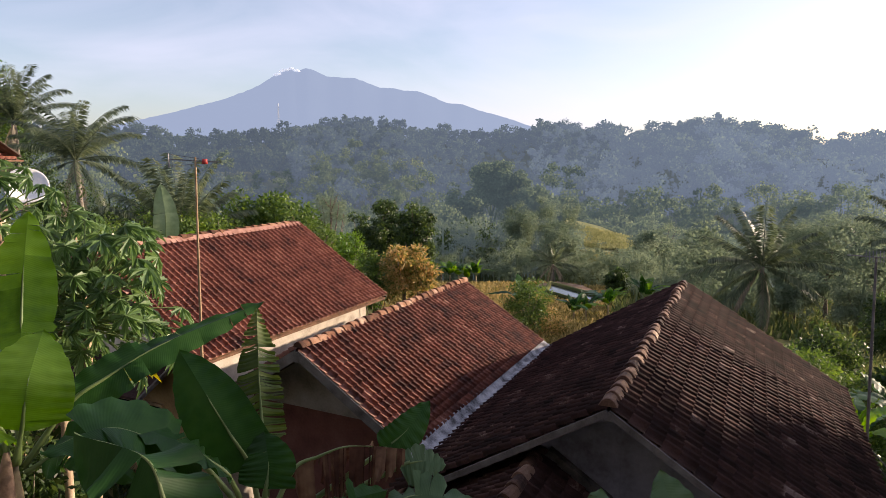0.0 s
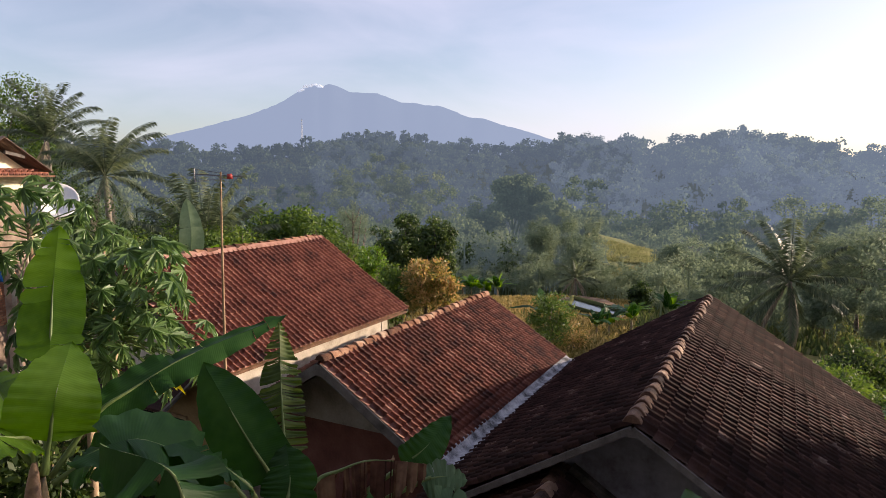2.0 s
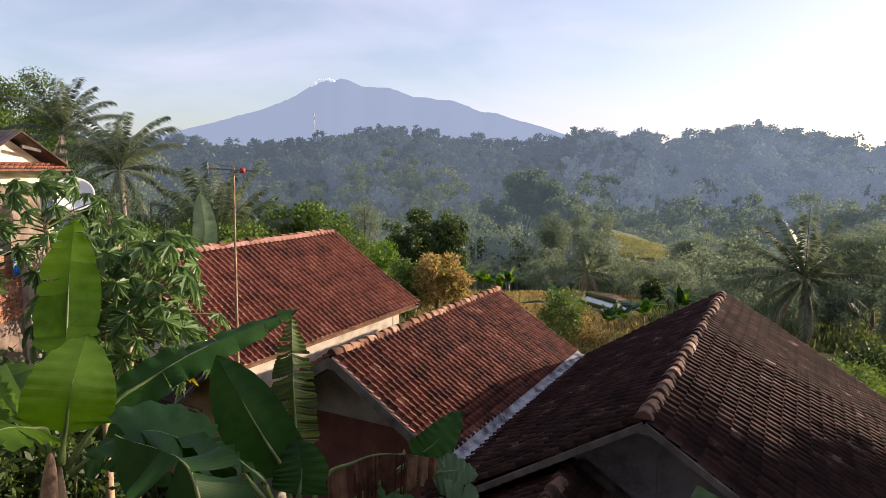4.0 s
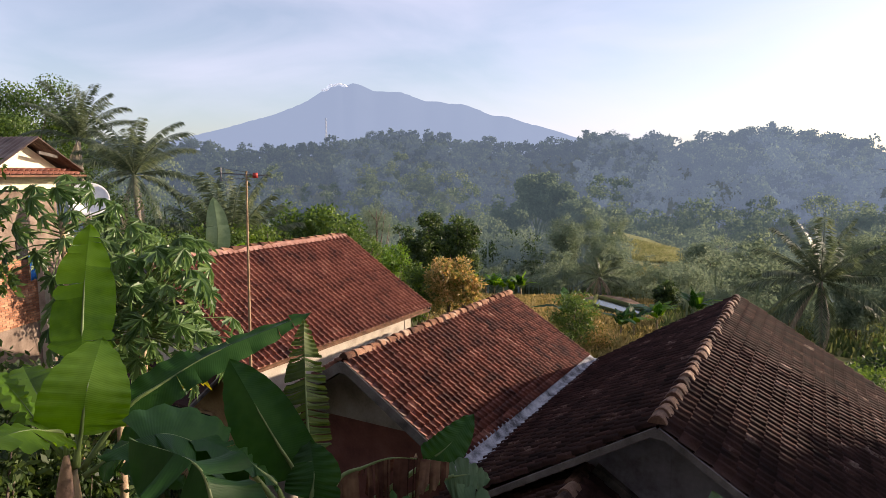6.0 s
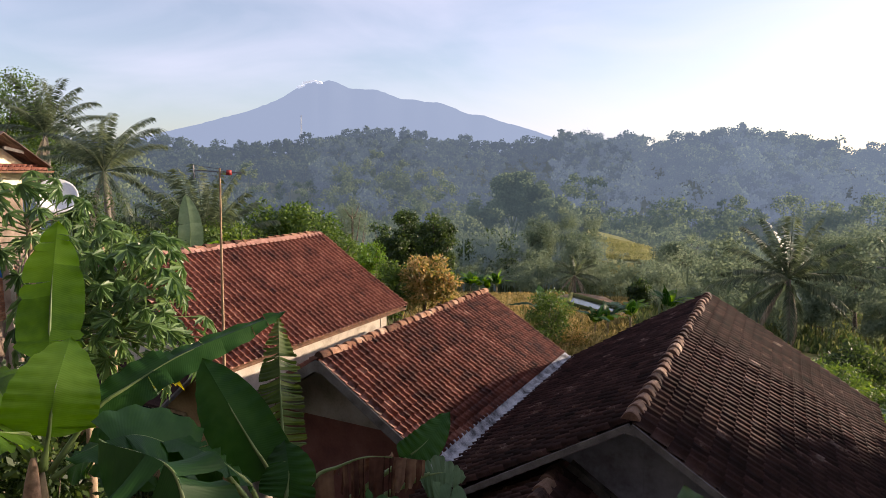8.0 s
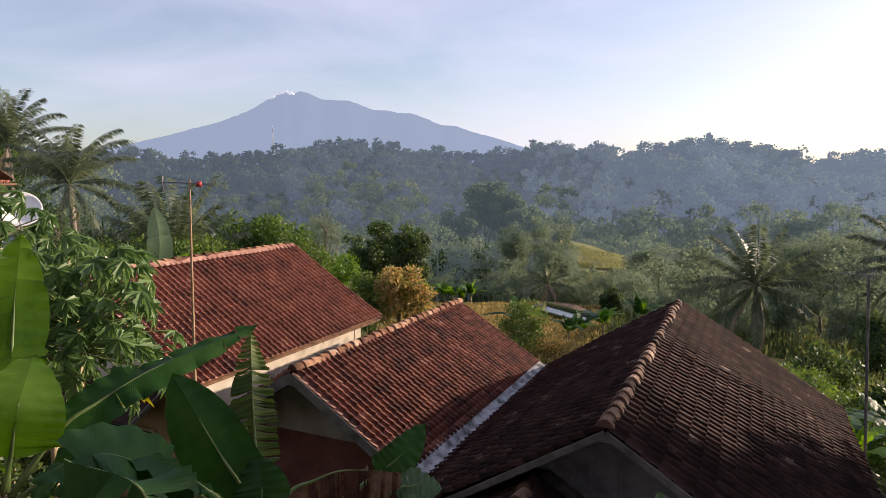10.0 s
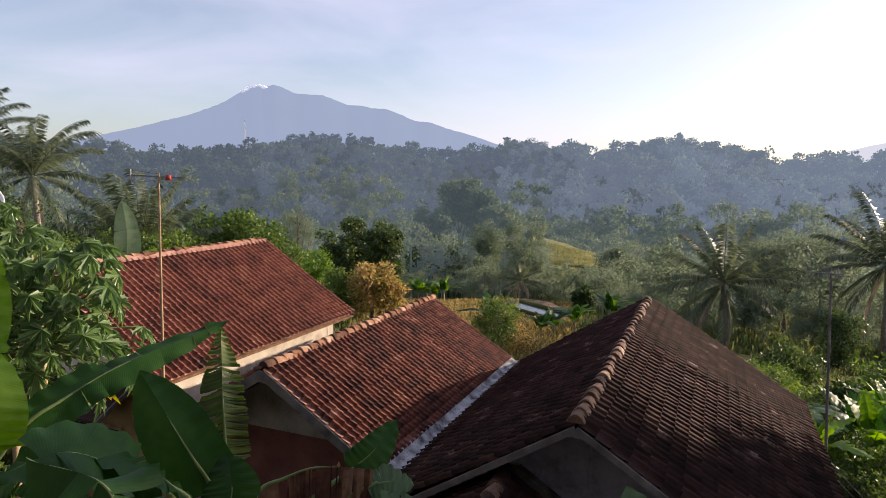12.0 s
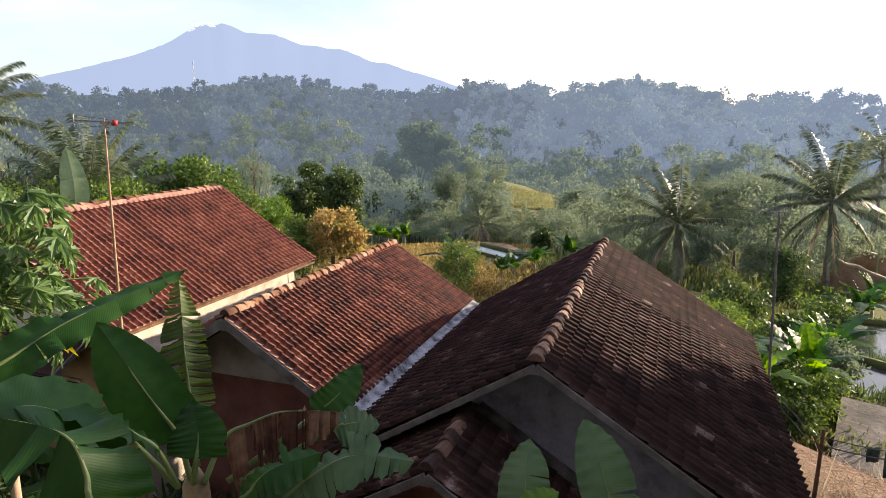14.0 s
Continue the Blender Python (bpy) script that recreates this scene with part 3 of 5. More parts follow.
# house with the long red roof
R1 = (-11.41, 7.55, -1.75)
L1, W1 = 6.3, 2.84
house_1 = thing("house", "cream plastered house with a red clay tile roof", "house", (0, 0, 0))
xw, xe = R1[0] - W1 + 0.55, R1[0] + W1 - 0.22
ze = R1[2] - (W1 - 0.22) * SP / CP - 0.10
part("wall", Shape().box((xe - 0.15, 8.1, FLOOR), (xe, 13.25, ze)), PLASTER, house_1)
part("wall", Shape().box((xw, 8.1, FLOOR), (xw + 0.15, 13.25, ze)), PLASTER, house_1)
part("pilaster", Shape().box((xe + 0.002, 13.0, FLOOR), (xe + 0.014, 13.26, ze - 0.01)), PLASTER, house_1)
vent = part("vent", Shape().box((xe + 0.001, 11.7, ze - 0.22), (xe + 0.02, 12.15, ze - 0.19)).box((xe + 0.001, 11.7, ze - 0.10), (xe + 0.02, 12.15, ze - 0.08)), PLASTER, house_1)
# dark panel painted in for the unlit inside of the vent slot
part("slot_shade", Shape().box((xe - 0.02, 11.72, ze - 0.19), (xe + 0.003, 12.13, ze - 0.10)), DARK_GLASS, vent)
s = Shape()
gable_wall(s, xw + 0.15, xe - 0.15, 13.1, 0.15, FLOOR, R1[0], R1[2])
part("gable_wall", s, PLASTER, house_1)
s = Shape()
gable_wall(s, xw + 0.15, xe - 0.15, 8.1, 0.15, FLOOR, R1[0], R1[2])
part("gable_wall", s, PLASTER, house_1)
s = Shape()
slab(s, R1, L1, W1, 1), slab(s, R1, L1, W1, -1)
roof_1 = part("roof", s, BROWN_WOOD, house_1, "red clay tile roof on wooden boards")
s = Shape().box((R1[0] + W1 - 0.02, R1[1], R1[2] - W1 * SP / CP - 0.075), (R1[0] + W1 + 0.01, R1[1] + L1, R1[2] - W1 * SP / CP - 0.02))
part("fascia_board", s, BROWN_WOOD, roof_1)
barges(roof_1, R1, W1, W1, R1[1] + L1 + 0.018, BOARD)
barges(roof_1, R1, W1, W1, R1[1] - 0.018, BOARD)

# house with the middle roof
R2 = (-6.63, 7.95, -3.11)
L2, W2 = 6.63, 2.30
house_2 = thing("house", "low house with a weathered orange clay tile roof", "house")
s = Shape()
gable_wall(s, R2[0] - 1.75, R2[0] + W2, 8.75, 0.15, FLOOR, R2[0], R2[2])
part("gable_wall", s, PLASTER_RED, house_2)
s = Shape()
gable_wall(s, R2[0] - 1.7, R2[0] + 1.95, 8.72, 0.028, R2[2] - 1.36, R2[0], R2[2])
part("gable_plaster", s, GABLE_GREY, house_2, "dark grey plaster in the point of the gable")
s = Shape()
gable_wall(s, R2[0] - 1.75, R2[0] + W2, 14.1, 0.15, FLOOR, R2[0], R2[2])
part("gable_wall", s, PLASTER_RED, house_2)
s = Shape()
slab(s, R2, L2, W2 - 0.12, 1), slab(s, R2, L2, 1.75, -1)
roof_2 = part("roof", s, BROWN_WOOD, house_2, "weathered orange clay tile roof")
barges(roof_2, R2, 1.75, W2 - 0.1, R2[1] - 0.018, BOARD)
barges(roof_2, R2, 1.75, W2 - 0.1, R2[1] + L2 + 0.018, BOARD)

# house with the dark mossy roof
R3 = (-1.29, 6.68, -2.70)
L3, W3 = 7.9, 3.15
house_3 = thing("house", "house with a dark mossy clay tile roof and grey gable", "house")
s = Shape()
xw, xe = R3[0] - W3 + 0.2, R3[0] + W3 - 0.5
ze3 = R3[2] - (W3 - 0.5) * SP / CP - 0.12
part("wall", Shape().box((xe - 0.15, 7.4, FLOOR), (xe, 14.0, ze3)), PLASTER_GREY, house_3)
part("wall", Shape().box((xw, 7.4, FLOOR), (xw + 0.15, 14.0, ze3 - 0.2)), PLASTER_GREY, house_3)
s = Shape()
gable_wall(s, xw + 0.15, xe - 0.15, 7.25, 0.15, FLOOR, R3[0], R3[2])
part("gable_wall", s, PLASTER_GREY, house_3)
s = Shape()
gable_wall(s, xw + 0.15, xe - 0.15, 13.9, 0.15, FLOOR, R3[0], R3[2])
part("gable_wall", s, PLASTER_GREY, house_3)
s = Shape()
slab(s, R3, L3, W3, 1), slab(s, R3, L3, W3 - 0.25, -1)
roof_3 = part("roof", s, BROWN_WOOD, house_3, "dark mossy clay tile roof")
part("gable_strip", Shape().box((R3[0] - 0.02, 7.235, -4.6), (R3[0] + 0.06, 7.252, -2.95)), PLASTER_GREY, house_3)
barges(roof_3, R3, W3, W3, R3[1] - 0.018, BOARD, 0.075)
barges(roof_3, R3, W3, W3, R3[1] + L3 + 0.018, BOARD)

# whitewashed gutter in the valley between the two roofs
s = Shape()
gx, gz = -4.32, -4.525
prof = [(-0.21, 0.12), (-0.19, 0.155), (-0.11, 0.10), (-0.05, 0.05), (0.05, 0.05), (0.11, 0.10), (0.18, 0.155), (0.20, 0.12)]
ny = 60
for j in range(ny + 1):
    y = 7.85 + 6.8 * j / ny
    for px, pz in prof:
        s.v.append((gx + px + 0.035 * noise.noise((px * 9, y * 1.6, 1)) + 0.02 * noise.noise((px * 30, y * 7, 1)), y, gz + pz + 0.015 * noise.noise((px * 9, y * 2.5, 5))))
n = len(prof)
s.f = [(j * n + k, j * n + k + 1, (j + 1) * n + k + 1, (j + 1) * n + k) for j in range(ny) for k in range(n - 1)]
gutter = tagged(part("roof_gutter", s, FLASHING), "whitewashed cement gutter between two tiled roofs", "gutter")
md = gutter.modifiers.new("thick", "SOLIDIFY")
md.thickness = 0.03

# tiles and ridge caps
slope(roof_2, R2, L2, W2 - 0.18, 1, TILE_OLD, rng, lambda i, k, r, c: k < 20, col=0.146, row=0.16)
slope(roof_2, R2, L2, 1.7, -1, TILE_OLD, rng, lambda i, k, r, c: False, col=0.146, row=0.16)
ridge_caps(roof_2, R2, L2, rng, step=0.25)
slope(roof_3, R3, L3, W3, 1, TILE_DARK, rng, lambda i, k, r, c: k < 22, col=0.165)
slope(roof_3, R3, L3, W3 - 0.31, -1, TILE_DARK, rng, lambda i, k, r, c: False, col=0.165)
ridge_caps(roof_3, R3, L3, rng, step=0.27, mat=RIDGE_OLD)
slope(roof_1, R1, L1, W1, 1, TILE_RED, rng, lambda i, k, r, c: i > 10, col=0.15, row=0.165)
slope(roof_1, R1, L1, W1, -1, TILE_RED, rng, lambda i, k, r, c: False, col=0.15, row=0.165)
ridge_caps(roof_1, R1, L1, rng)
bed = Shape()
n = 40
for j in range(n + 1):
    y = R1[1] + L1 * j / n
    jig = 0.015 * noise.noise((y * 3, 0, 4))
    bed.v += [(R1[0] - 0.2, y, R1[2] - 0.02), (R1[0] - 0.08, y, R1[2] + 0.08), (R1[0] + 0.08, y, R1[2] + 0.08), (R1[0] + 0.18 + jig, y, R1[2] - 0.01 + jig)]
bed.f = [(j * 4 + k, j * 4 + k + 1, (j + 1) * 4 + k + 1, (j + 1) * 4 + k) for j in range(n) for k in range(3)]
part("ridge_bed", bed, MORTAR_RED, roof_1, "pinkish mortar bed under the ridge tiles")


# plants
def at(az, r, dz=0.0):
    x, y = r * math.sin(radians(az)), r * math.cos(radians(az))
    return (x, y, ground_z(x, y) + dz)


def spline(pts, n):
    """Points along a smooth curve through pts."""
    p = [Vector(q) for q in pts]
    p = [p[0] * 2 - p[1]] + p + [p[-1] * 2 - p[-2]]
    out = []
    m = len(p) - 3
    for k in range(n + 1):
        u = k / n * m
        i = min(int(u), m - 1)
        t = u - i
        a, b, c, d = p[i:i + 4]
        out.append(0.5 * (2 * b + (c - a) * t + (2 * a - 5 * b + 4 * c - d) * t * t + (3 * b - a - 3 * c + d) * t ** 3))
    return out


def banana_leaf(plant, ctl, width, seed, mat=None, face=(0, 0, 1), fold=0.25, tears=4, hang=0.0, gap=0.3, label="", cells=30, lost=0.0):
    """A blade on a stalk: ctl is the joint, the blade's start, its middle and its tip; it tears into strips from edge to midrib."""
    py = random.Random(seed)
    start = Vector(ctl[1])
    line = spline(ctl[1:], cells)
    blade, steps = Shape(), []
    face = Vector(face).normalized()
    n = len(line)
    frames = []
    for k, p in enumerate(line):
        d = (line[min(k + 1, n - 1)] - line[max(k - 1, 0)]).normalized()
        side = d.cross(face).normalized()
        up = side.cross(d).normalized()
        t = k / (n - 1)
        w = width * 0.5 * min(1, (t / 0.12 + 0.25)) * (1 - max(0, (t - 0.38) / 0.62) ** 2.0) ** 0.75
        frames.append((p, side, up, max(w, 0.004)))
    for sg in (1, -1):
        cuts = sorted(py.randint(2, n - 3) for _ in range(tears))
        edges = [0] + sorted(set(cuts)) + [n - 1]
        for a, b in zip(edges, edges[1:]):
            if py.random() < lost:
                continue
            droop = py.uniform(0.4 if hang > 1 else 0, 1) * hang + py.uniform(-0.05, 0.12)
            twist = py.uniform(-0.12, 0.12)
            rows = []
            for k in range(a, b + 1):
                p, side, up, w = frames[k]
                e = (k - a) / max(1, b - a)
                trim = 1 - gap * (0.5 + py.random() * 0.2) * (abs(2 * e - 1) ** 4) * (1 if a or b < n - 1 else 0)
                row = []
                for q in (0.0, 0.3, 0.65, 1.0):
                    ww = w * q * (trim if q > 0.5 else 1)
                    bend = math.sin(q * 1.5) * droop
                    lift = fold * q * (1 - 0.6 * q) * w + 0.018 * math.sin(k * 1.7 + sg) * q * q
                    row.append(p + side * sg * ww * (1 - 0.35 * min(1, droop) * q) + up * (lift + twist * (e - 0.5) * q * w) + Vector((0, 0, -1)) * bend * w)
                rows.append(row)
            k0 = len(blade.v)
            steps += [(a + i) / (n - 1) + 0.02 * q for i in range(len(rows)) for q in range(4)]
            for row in rows:
                blade.v += [tuple(v) for v in row]
            for i in range(len(rows) - 1):
                for j in range(3):
                    f = (k0 + i * 4 + j, k0 + i * 4 + j + 1, k0 + (i + 1) * 4 + j + 1, k0 + (i + 1) * 4 + j)
                    blade.f.append(f if sg > 0 else f[::-1])
    ob = part("leaf", blade, mat or LEAF_BANANA, plant, label, smooth=True)
    long = sum((line[k + 1] - line[k]).length for k in range(n - 1))
    ob.data.attributes.new("along", "FLOAT", "POINT").data.foreach_set("value", [q * long for q in steps])
    rib = Shape()
    full = spline([ctl[0], ctl[1]] + [tuple(line[i]) for i in (cells // 4, cells // 2, cells * 3 // 4, cells * 14 // 15)], 24)
    rib.tube([q - face * 0.006 for q in full], [0.021 * (1 - k / 24) ** 1.7 + 0.003 for k in range(25)], 6)
    part("midrib", rib, RIB, ob, "pale green leaf stalk and midrib", smooth=True)
    return ob


RIB = leaf("pale_leaf_rib", (0.08, 0.13, 0.04), (0.15, 0.215, 0.07), (0.26, 0.32, 0.13), 0.5, 0.2, 3, 0.2)
PSEUDO = material("banana_stem", [(0.15, (0.09, 0.06, 0.035)), (0.5, (0.24, 0.17, 0.09)), (0.85, (0.3, 0.3, 0.12))], 0.6, 4, 30, 0.4, 0.01, coords="World")
SHEATH = material("brown_leaf_sheath", [(0.15, (0.10, 0.06, 0.04)), (0.5, (0.26, 0.16, 0.11)), (0.85, (0.4, 0.28, 0.2))], 0.7, 5, 40, 0.4, 0.01, coords="World")


def banana_stem(plant, pts, r):
    s = Shape()
    line = spline(pts, 14)
    s.tube(line, [r * (0.3 + 0.35 * min(1, k / 3) + 0.5 * k / 14) for k in range(15)], 12)
    part("stem", s, PSEUDO, plant, "ringed banana stem", smooth=True)


TO_EYE = (0.75, -0.45, 0.5)
ban_a = thing("banana_plant", "tall banana plant with broad sunlit green leaves", "banana plant")
banana_stem(ban_a, [(-4.55, 2.38, -2.12), (-4.43, 2.26, -2.58), (-4.28, 2.10, -3.4), (-4.2, 2.0, -4.7)], 0.12)
s = Shape()
s.tube(spline([(-4.55, 2.36, -1.96), (-4.50, 2.31, -2.12), (-4.45, 2.26, -2.35), (-4.38, 2.2, -2.7)], 8), [0.012, 0.022, 0.034, 0.045, 0.055, 0.062, 0.07, 0.076, 0.08], 10)
part("sheath", s, SHEATH, ban_a, "brown dry leaf sheath", smooth=True)
banana_leaf(ban_a, [(-4.57, 2.43, -2.14), (-4.92, 2.71, -1.45), (-5.08, 2.87, -0.90), (-5.17, 3.01, -0.40)], 0.48, 1, face=TO_EYE, fold=-0.1, tears=5, gap=0.22, hang=0.12)
banana_leaf(ban_a, [(-4.50, 2.37, -2.10), (-4.47, 2.42, -1.86), (-4.43, 2.47, -1.52), (-4.66, 2.74, -1.24)], 0.60, 2, face=TO_EYE, fold=-0.12, tears=1, gap=0.05)
banana_leaf(ban_a, [(-4.54, 2.35, -2.02), (-4.52, 2.32, -1.82), (-4.39, 2.01, -1.66), (-4.26, 1.55, -1.62)], 0.42, 3, face=(0.4, -0.3, 1), tears=2, hang=0.3)
banana_leaf(ban_a, [(-4.55, 2.34, -2.00), (-4.72, 2.24, -1.73), (-4.83, 2.16, -1.50), (-5.04, 2.06, -1.29)], 0.36, 4, face=(0.2, 0.5, 1), tears=2)
banana_leaf(ban_a, [(-4.47, 2.41, -2.12), (-4.36, 2.70, -1.74), (-4.16, 3.27, -1.46), (-3.83, 4.18, -1.23)], 0.33, 5, mat=LEAF_BANANA_SHADE, face=(0.35, -0.45, 0.55), fold=-0.25, tears=5, hang=0.35, gap=0.1)
banana_leaf(ban_a, [(-4.78, 2.48, -2.14), (-5.08, 2.55, -1.93), (-5.46, 2.61, -1.74), (-5.89, 2.74, -1.65)], 0.5, 6, face=(0.5, -0.3, 1), tears=3)
banana_leaf(ban_a, [(-4.37, 2.37, -2.12), (-4.27, 2.45, -2.04), (-3.98, 2.53, -1.90), (-3.54, 2.59, -2.10)], 0.38, 7, mat=LEAF_BANANA_SHADE, face=(0.3, -0.5, 0.8), tears=3, hang=0.4)

ban_b = thing("banana_plant", "banana plant with dark green and torn leaves", "banana plant")
banana_stem(ban_b, [(-3.08, 3.26, -2.43), (-3.00, 3.18, -2.63), (-2.92, 3.05, -3.30), (-2.85, 2.95, -4.7)], 0.12)
banana_leaf(ban_b, [(-3.01, 3.15, -2.45), (-3.14, 3.20, -2.17), (-3.41, 3.14, -1.74), (-3.75, 3.17, -1.39)], 0.50, 11, mat=LEAF_BANANA_SHADE, face=(0.55, -0.65, 0.45), fold=-0.2, tears=0, gap=0)
banana_leaf(ban_b, [(-3.12, 3.34, -2.48), (-3.23, 3.45, -2.16), (-3.37, 3.58, -1.68), (-3.60, 3.83, -1.20)], 0.38, 12, face=(0.7, -0.6, 0.2), fold=-0.3, tears=60, hang=0.3, gap=0.08, cells=120, lost=0.06, mat=leaf("yellowing_banana_leaf", (0.025, 0.05, 0.012), (0.06, 0.10, 0.02), (0.13, 0.17, 0.04), 0.45, 0.4, 1.5, 0.5), label="yellowing torn leaf")
banana_leaf(ban_b, [(-2.93, 3.09, -2.43), (-2.90, 3.10, -2.24), (-2.93, 3.17, -2.10), (-3.05, 3.27, -1.92)], 0.40, 13, mat=LEAF_BANANA_SHADE, face=(0.6, -0.7, 0.4), tears=1)
banana_leaf(ban_b, [(-3.00, 3.02, -2.42), (-3.19, 2.82, -1.99), (-3.44, 2.41, -1.63), (-3.50, 1.98, -1.62)], 0.62, 14, mat=LEAF_BANANA_SHADE, face=(0.2, -0.25, 1), tears=2, hang=0.55, gap=0.05)
banana_leaf(ban_b, [(-3.00, 3.02, -2.42), (-2.97, 2.85, -2.05), (-3.14, 2.68, -1.80), (-3.60, 2.52, -1.67)], 0.40, 15, mat=LEAF_BANANA_SHADE, face=(0.1, 0.3, 1), tears=6, hang=0.3)
banana_leaf(ban_b, [(-2.62, 2.35, -2.5), (-2.44, 1.94, -1.78), (-2.60, 1.98, -1.47), (-3.02, 1.88, -1.37)], 0.66, 16, mat=LEAF_BANANA_SHADE, face=(0.35, -0.2, 0.9), fold=-0.15, tears=4, hang=0.75, gap=0.06)
banana_leaf(ban_b, [(-2.87, 3.35, -2.55), (-2.50, 3.97, -2.25), (-2.37, 4.11, -2.13), (-2.29, 4.37, -1.95)], 0.30, 17, mat=LEAF_BANANA_SHADE, face=(0.45, -0.55, 0.7), tears=0, gap=0)
banana_leaf(ban_b, [(-2.94, 3.19, -2.49), (-2.90, 3.40, -2.23), (-2.61, 3.64, -2.10), (-2.19, 3.84, -2.12)], 0.8, 18, mat=LEAF_BANANA_DRY, face=(0.2, -0.2, 1), tears=40, hang=1.25, gap=0.5, cells=90, lost=0.3, label="brown dry leaf hanging in strips")
banana_leaf(ban_b, [(-2.75, 3.34, -2.51), (-2.26, 3.84, -2.27), (-2.13, 3.93, -2.24), (-1.96, 4.01, -2.27)], 0.30, 19, mat=LEAF_BANANA_WAXY_SHADE, face=(0.3, -0.6, 0.8), tears=4, hang=0.3, gap=0.2)
banana_leaf(ban_b, [(-2.80, 3.0, -2.70), (-2.30, 3.14, -2.45), (-1.93, 3.41, -2.21), (-1.47, 3.52, -2.21)], 0.46, 20, mat=LEAF_BANANA_WAXY_SHADE, face=(0.2, -0.5, 0.9), tears=12, hang=0.6, gap=0.4)
banana_leaf(ban_b, [(-2.85, 3.0, -2.66), (-2.48, 3.04, -2.40), (-2.33, 3.14, -2.23), (-2.07, 3.35, -2.17)], 0.40, 21, mat=LEAF_BANANA_SHADE, face=(0.1, -0.5, 0.9), tears=6, hang=0.7, gap=0.3)

ban_c = thing("banana_plant", "young banana plant with upright grey-green leaves", "banana plant")
banana_stem(ban_c, [(-0.42, 3.26, -2.75), (-0.40, 3.2, -3.1), (-0.4, 3.15, -3.8), (-0.4, 3.1, -4.8)], 0.1)
banana_leaf(ban_c, [(-0.54, 3.24, -2.77), (-0.70, 3.37, -2.41), (-0.72, 3.51, -2.19), (-0.75, 3.72, -2.02)], 0.33, 31, mat=LEAF_BANANA_WAXY_SHADE, face=(0.05, -0.6, 0.6), tears=3, gap=0.08)
banana_leaf(ban_c, [(-0.29, 3.30, -2.74), (-0.17, 3.50, -2.34), (-0.27, 3.63, -2.10), (-0.42, 3.84, -1.88)], 0.34, 32, mat=LEAF_BANANA_WAXY_SHADE, face=(0.05, -0.6, 0.6), tears=3, gap=0.08)
banana_leaf(ban_c, [(-0.47, 3.18, -2.70), (-0.65, 3.30, -2.37), (-0.64, 3.37, -2.25), (-0.50, 3.44, -2.18)], 0.18, 33, face=(0.05, -0.6, 0.8), tears=0, mat=LEAF_LIME)


def small_banana(az, r, height, seed, leaves=10, label="banana plant with upright green leaves"):
    """A banana plant farther off: stem and a fan of arching leaves."""
    py = random.Random(seed)
    x, y, z = at(az, r)
    t = thing("banana_plant", label, "banana plant", group="banana plants in the valley")
    j = Vector((x, y, z + height * 0.42))
    s = Shape()
    s.tube([(x, y, z - 0.2), tuple(j)], [height * 0.04, height * 0.022], 7)
    part("stem", s, PSEUDO, t, smooth=True)
    for k in range(leaves):
        a = k * 2.4 + py.uniform(0, 0.8)
        lean = py.uniform(0.15, 1.3)
        ln = height * py.uniform(0.5, 0.7)
        d = Vector((math.cos(a) * lean, math.sin(a) * lean, 1)).normalized()
        p1, p2 = j + d * ln * 0.2, j + d * ln * 0.62
        p3 = j + d * ln * 0.95 + Vector((math.cos(a), math.sin(a), -0.6)) * ln * 0.35 * lean
        banana_leaf(t, [j, p1, p2, p3], ln * 0.36, seed * 20 + k, mat=LEAF_LIME if py.random() < 0.04 else (LEAF_BANANA_SHADE if py.random() < 0.6 else LEAF_BANANA), face=(-math.cos(a), -math.sin(a), 0.9), tears=4, hang=0.3)
    return t


LEAF_PALE = leaf("pale_young_leaf", (0.10, 0.15, 0.08), (0.18, 0.25, 0.13), (0.27, 0.34, 0.2), 0.45, 0.35, 1.5, 0.25, 0.3)
# a lone rolled-out leaf standing up behind the red roof
x, y, z = at(-50.4, 24.5)
ban_d = thing("banana_plant", "banana plant with one pale upright leaf", "banana plant")
part("stem", Shape().tube([(x, y, z - 0.2), (x + 0.05, y, -3.7)], [0.14, 0.09], 8), PSEUDO, ban_d, smooth=True)
banana_leaf(ban_d, [(x + 0.05, y, -3.75), (x + 0.02, y - 0.02, -3.2), (x + 0.12, y, -2.0), (x + 0.02, y - 0.05, -0.8)], 0.88, 61, mat=LEAF_PALE, face=(0.7, -0.65, 0.25), fold=-0.3, tears=2, gap=0.1)
banana_leaf(ban_d, [(x + 0.05, y, -3.75), (x - 0.2, y - 0.2, -3.4), (x - 0.8, y - 0.5, -2.9), (x - 1.3, y - 0.7, -3.1)], 0.6, 62, face=(0.5, -0.5, 0.8), tears=5, hang=0.3)
banana_leaf(ban_d, [(x + 0.05, y, -3.75), (x + 0.3, y + 0.2, -3.3), (x + 0.8, y + 0.5, -2.7), (x + 1.4, y + 0.8, -2.9)], 0.6, 63, face=(0.4, -0.6, 0.8), tears=5, hang=0.3)


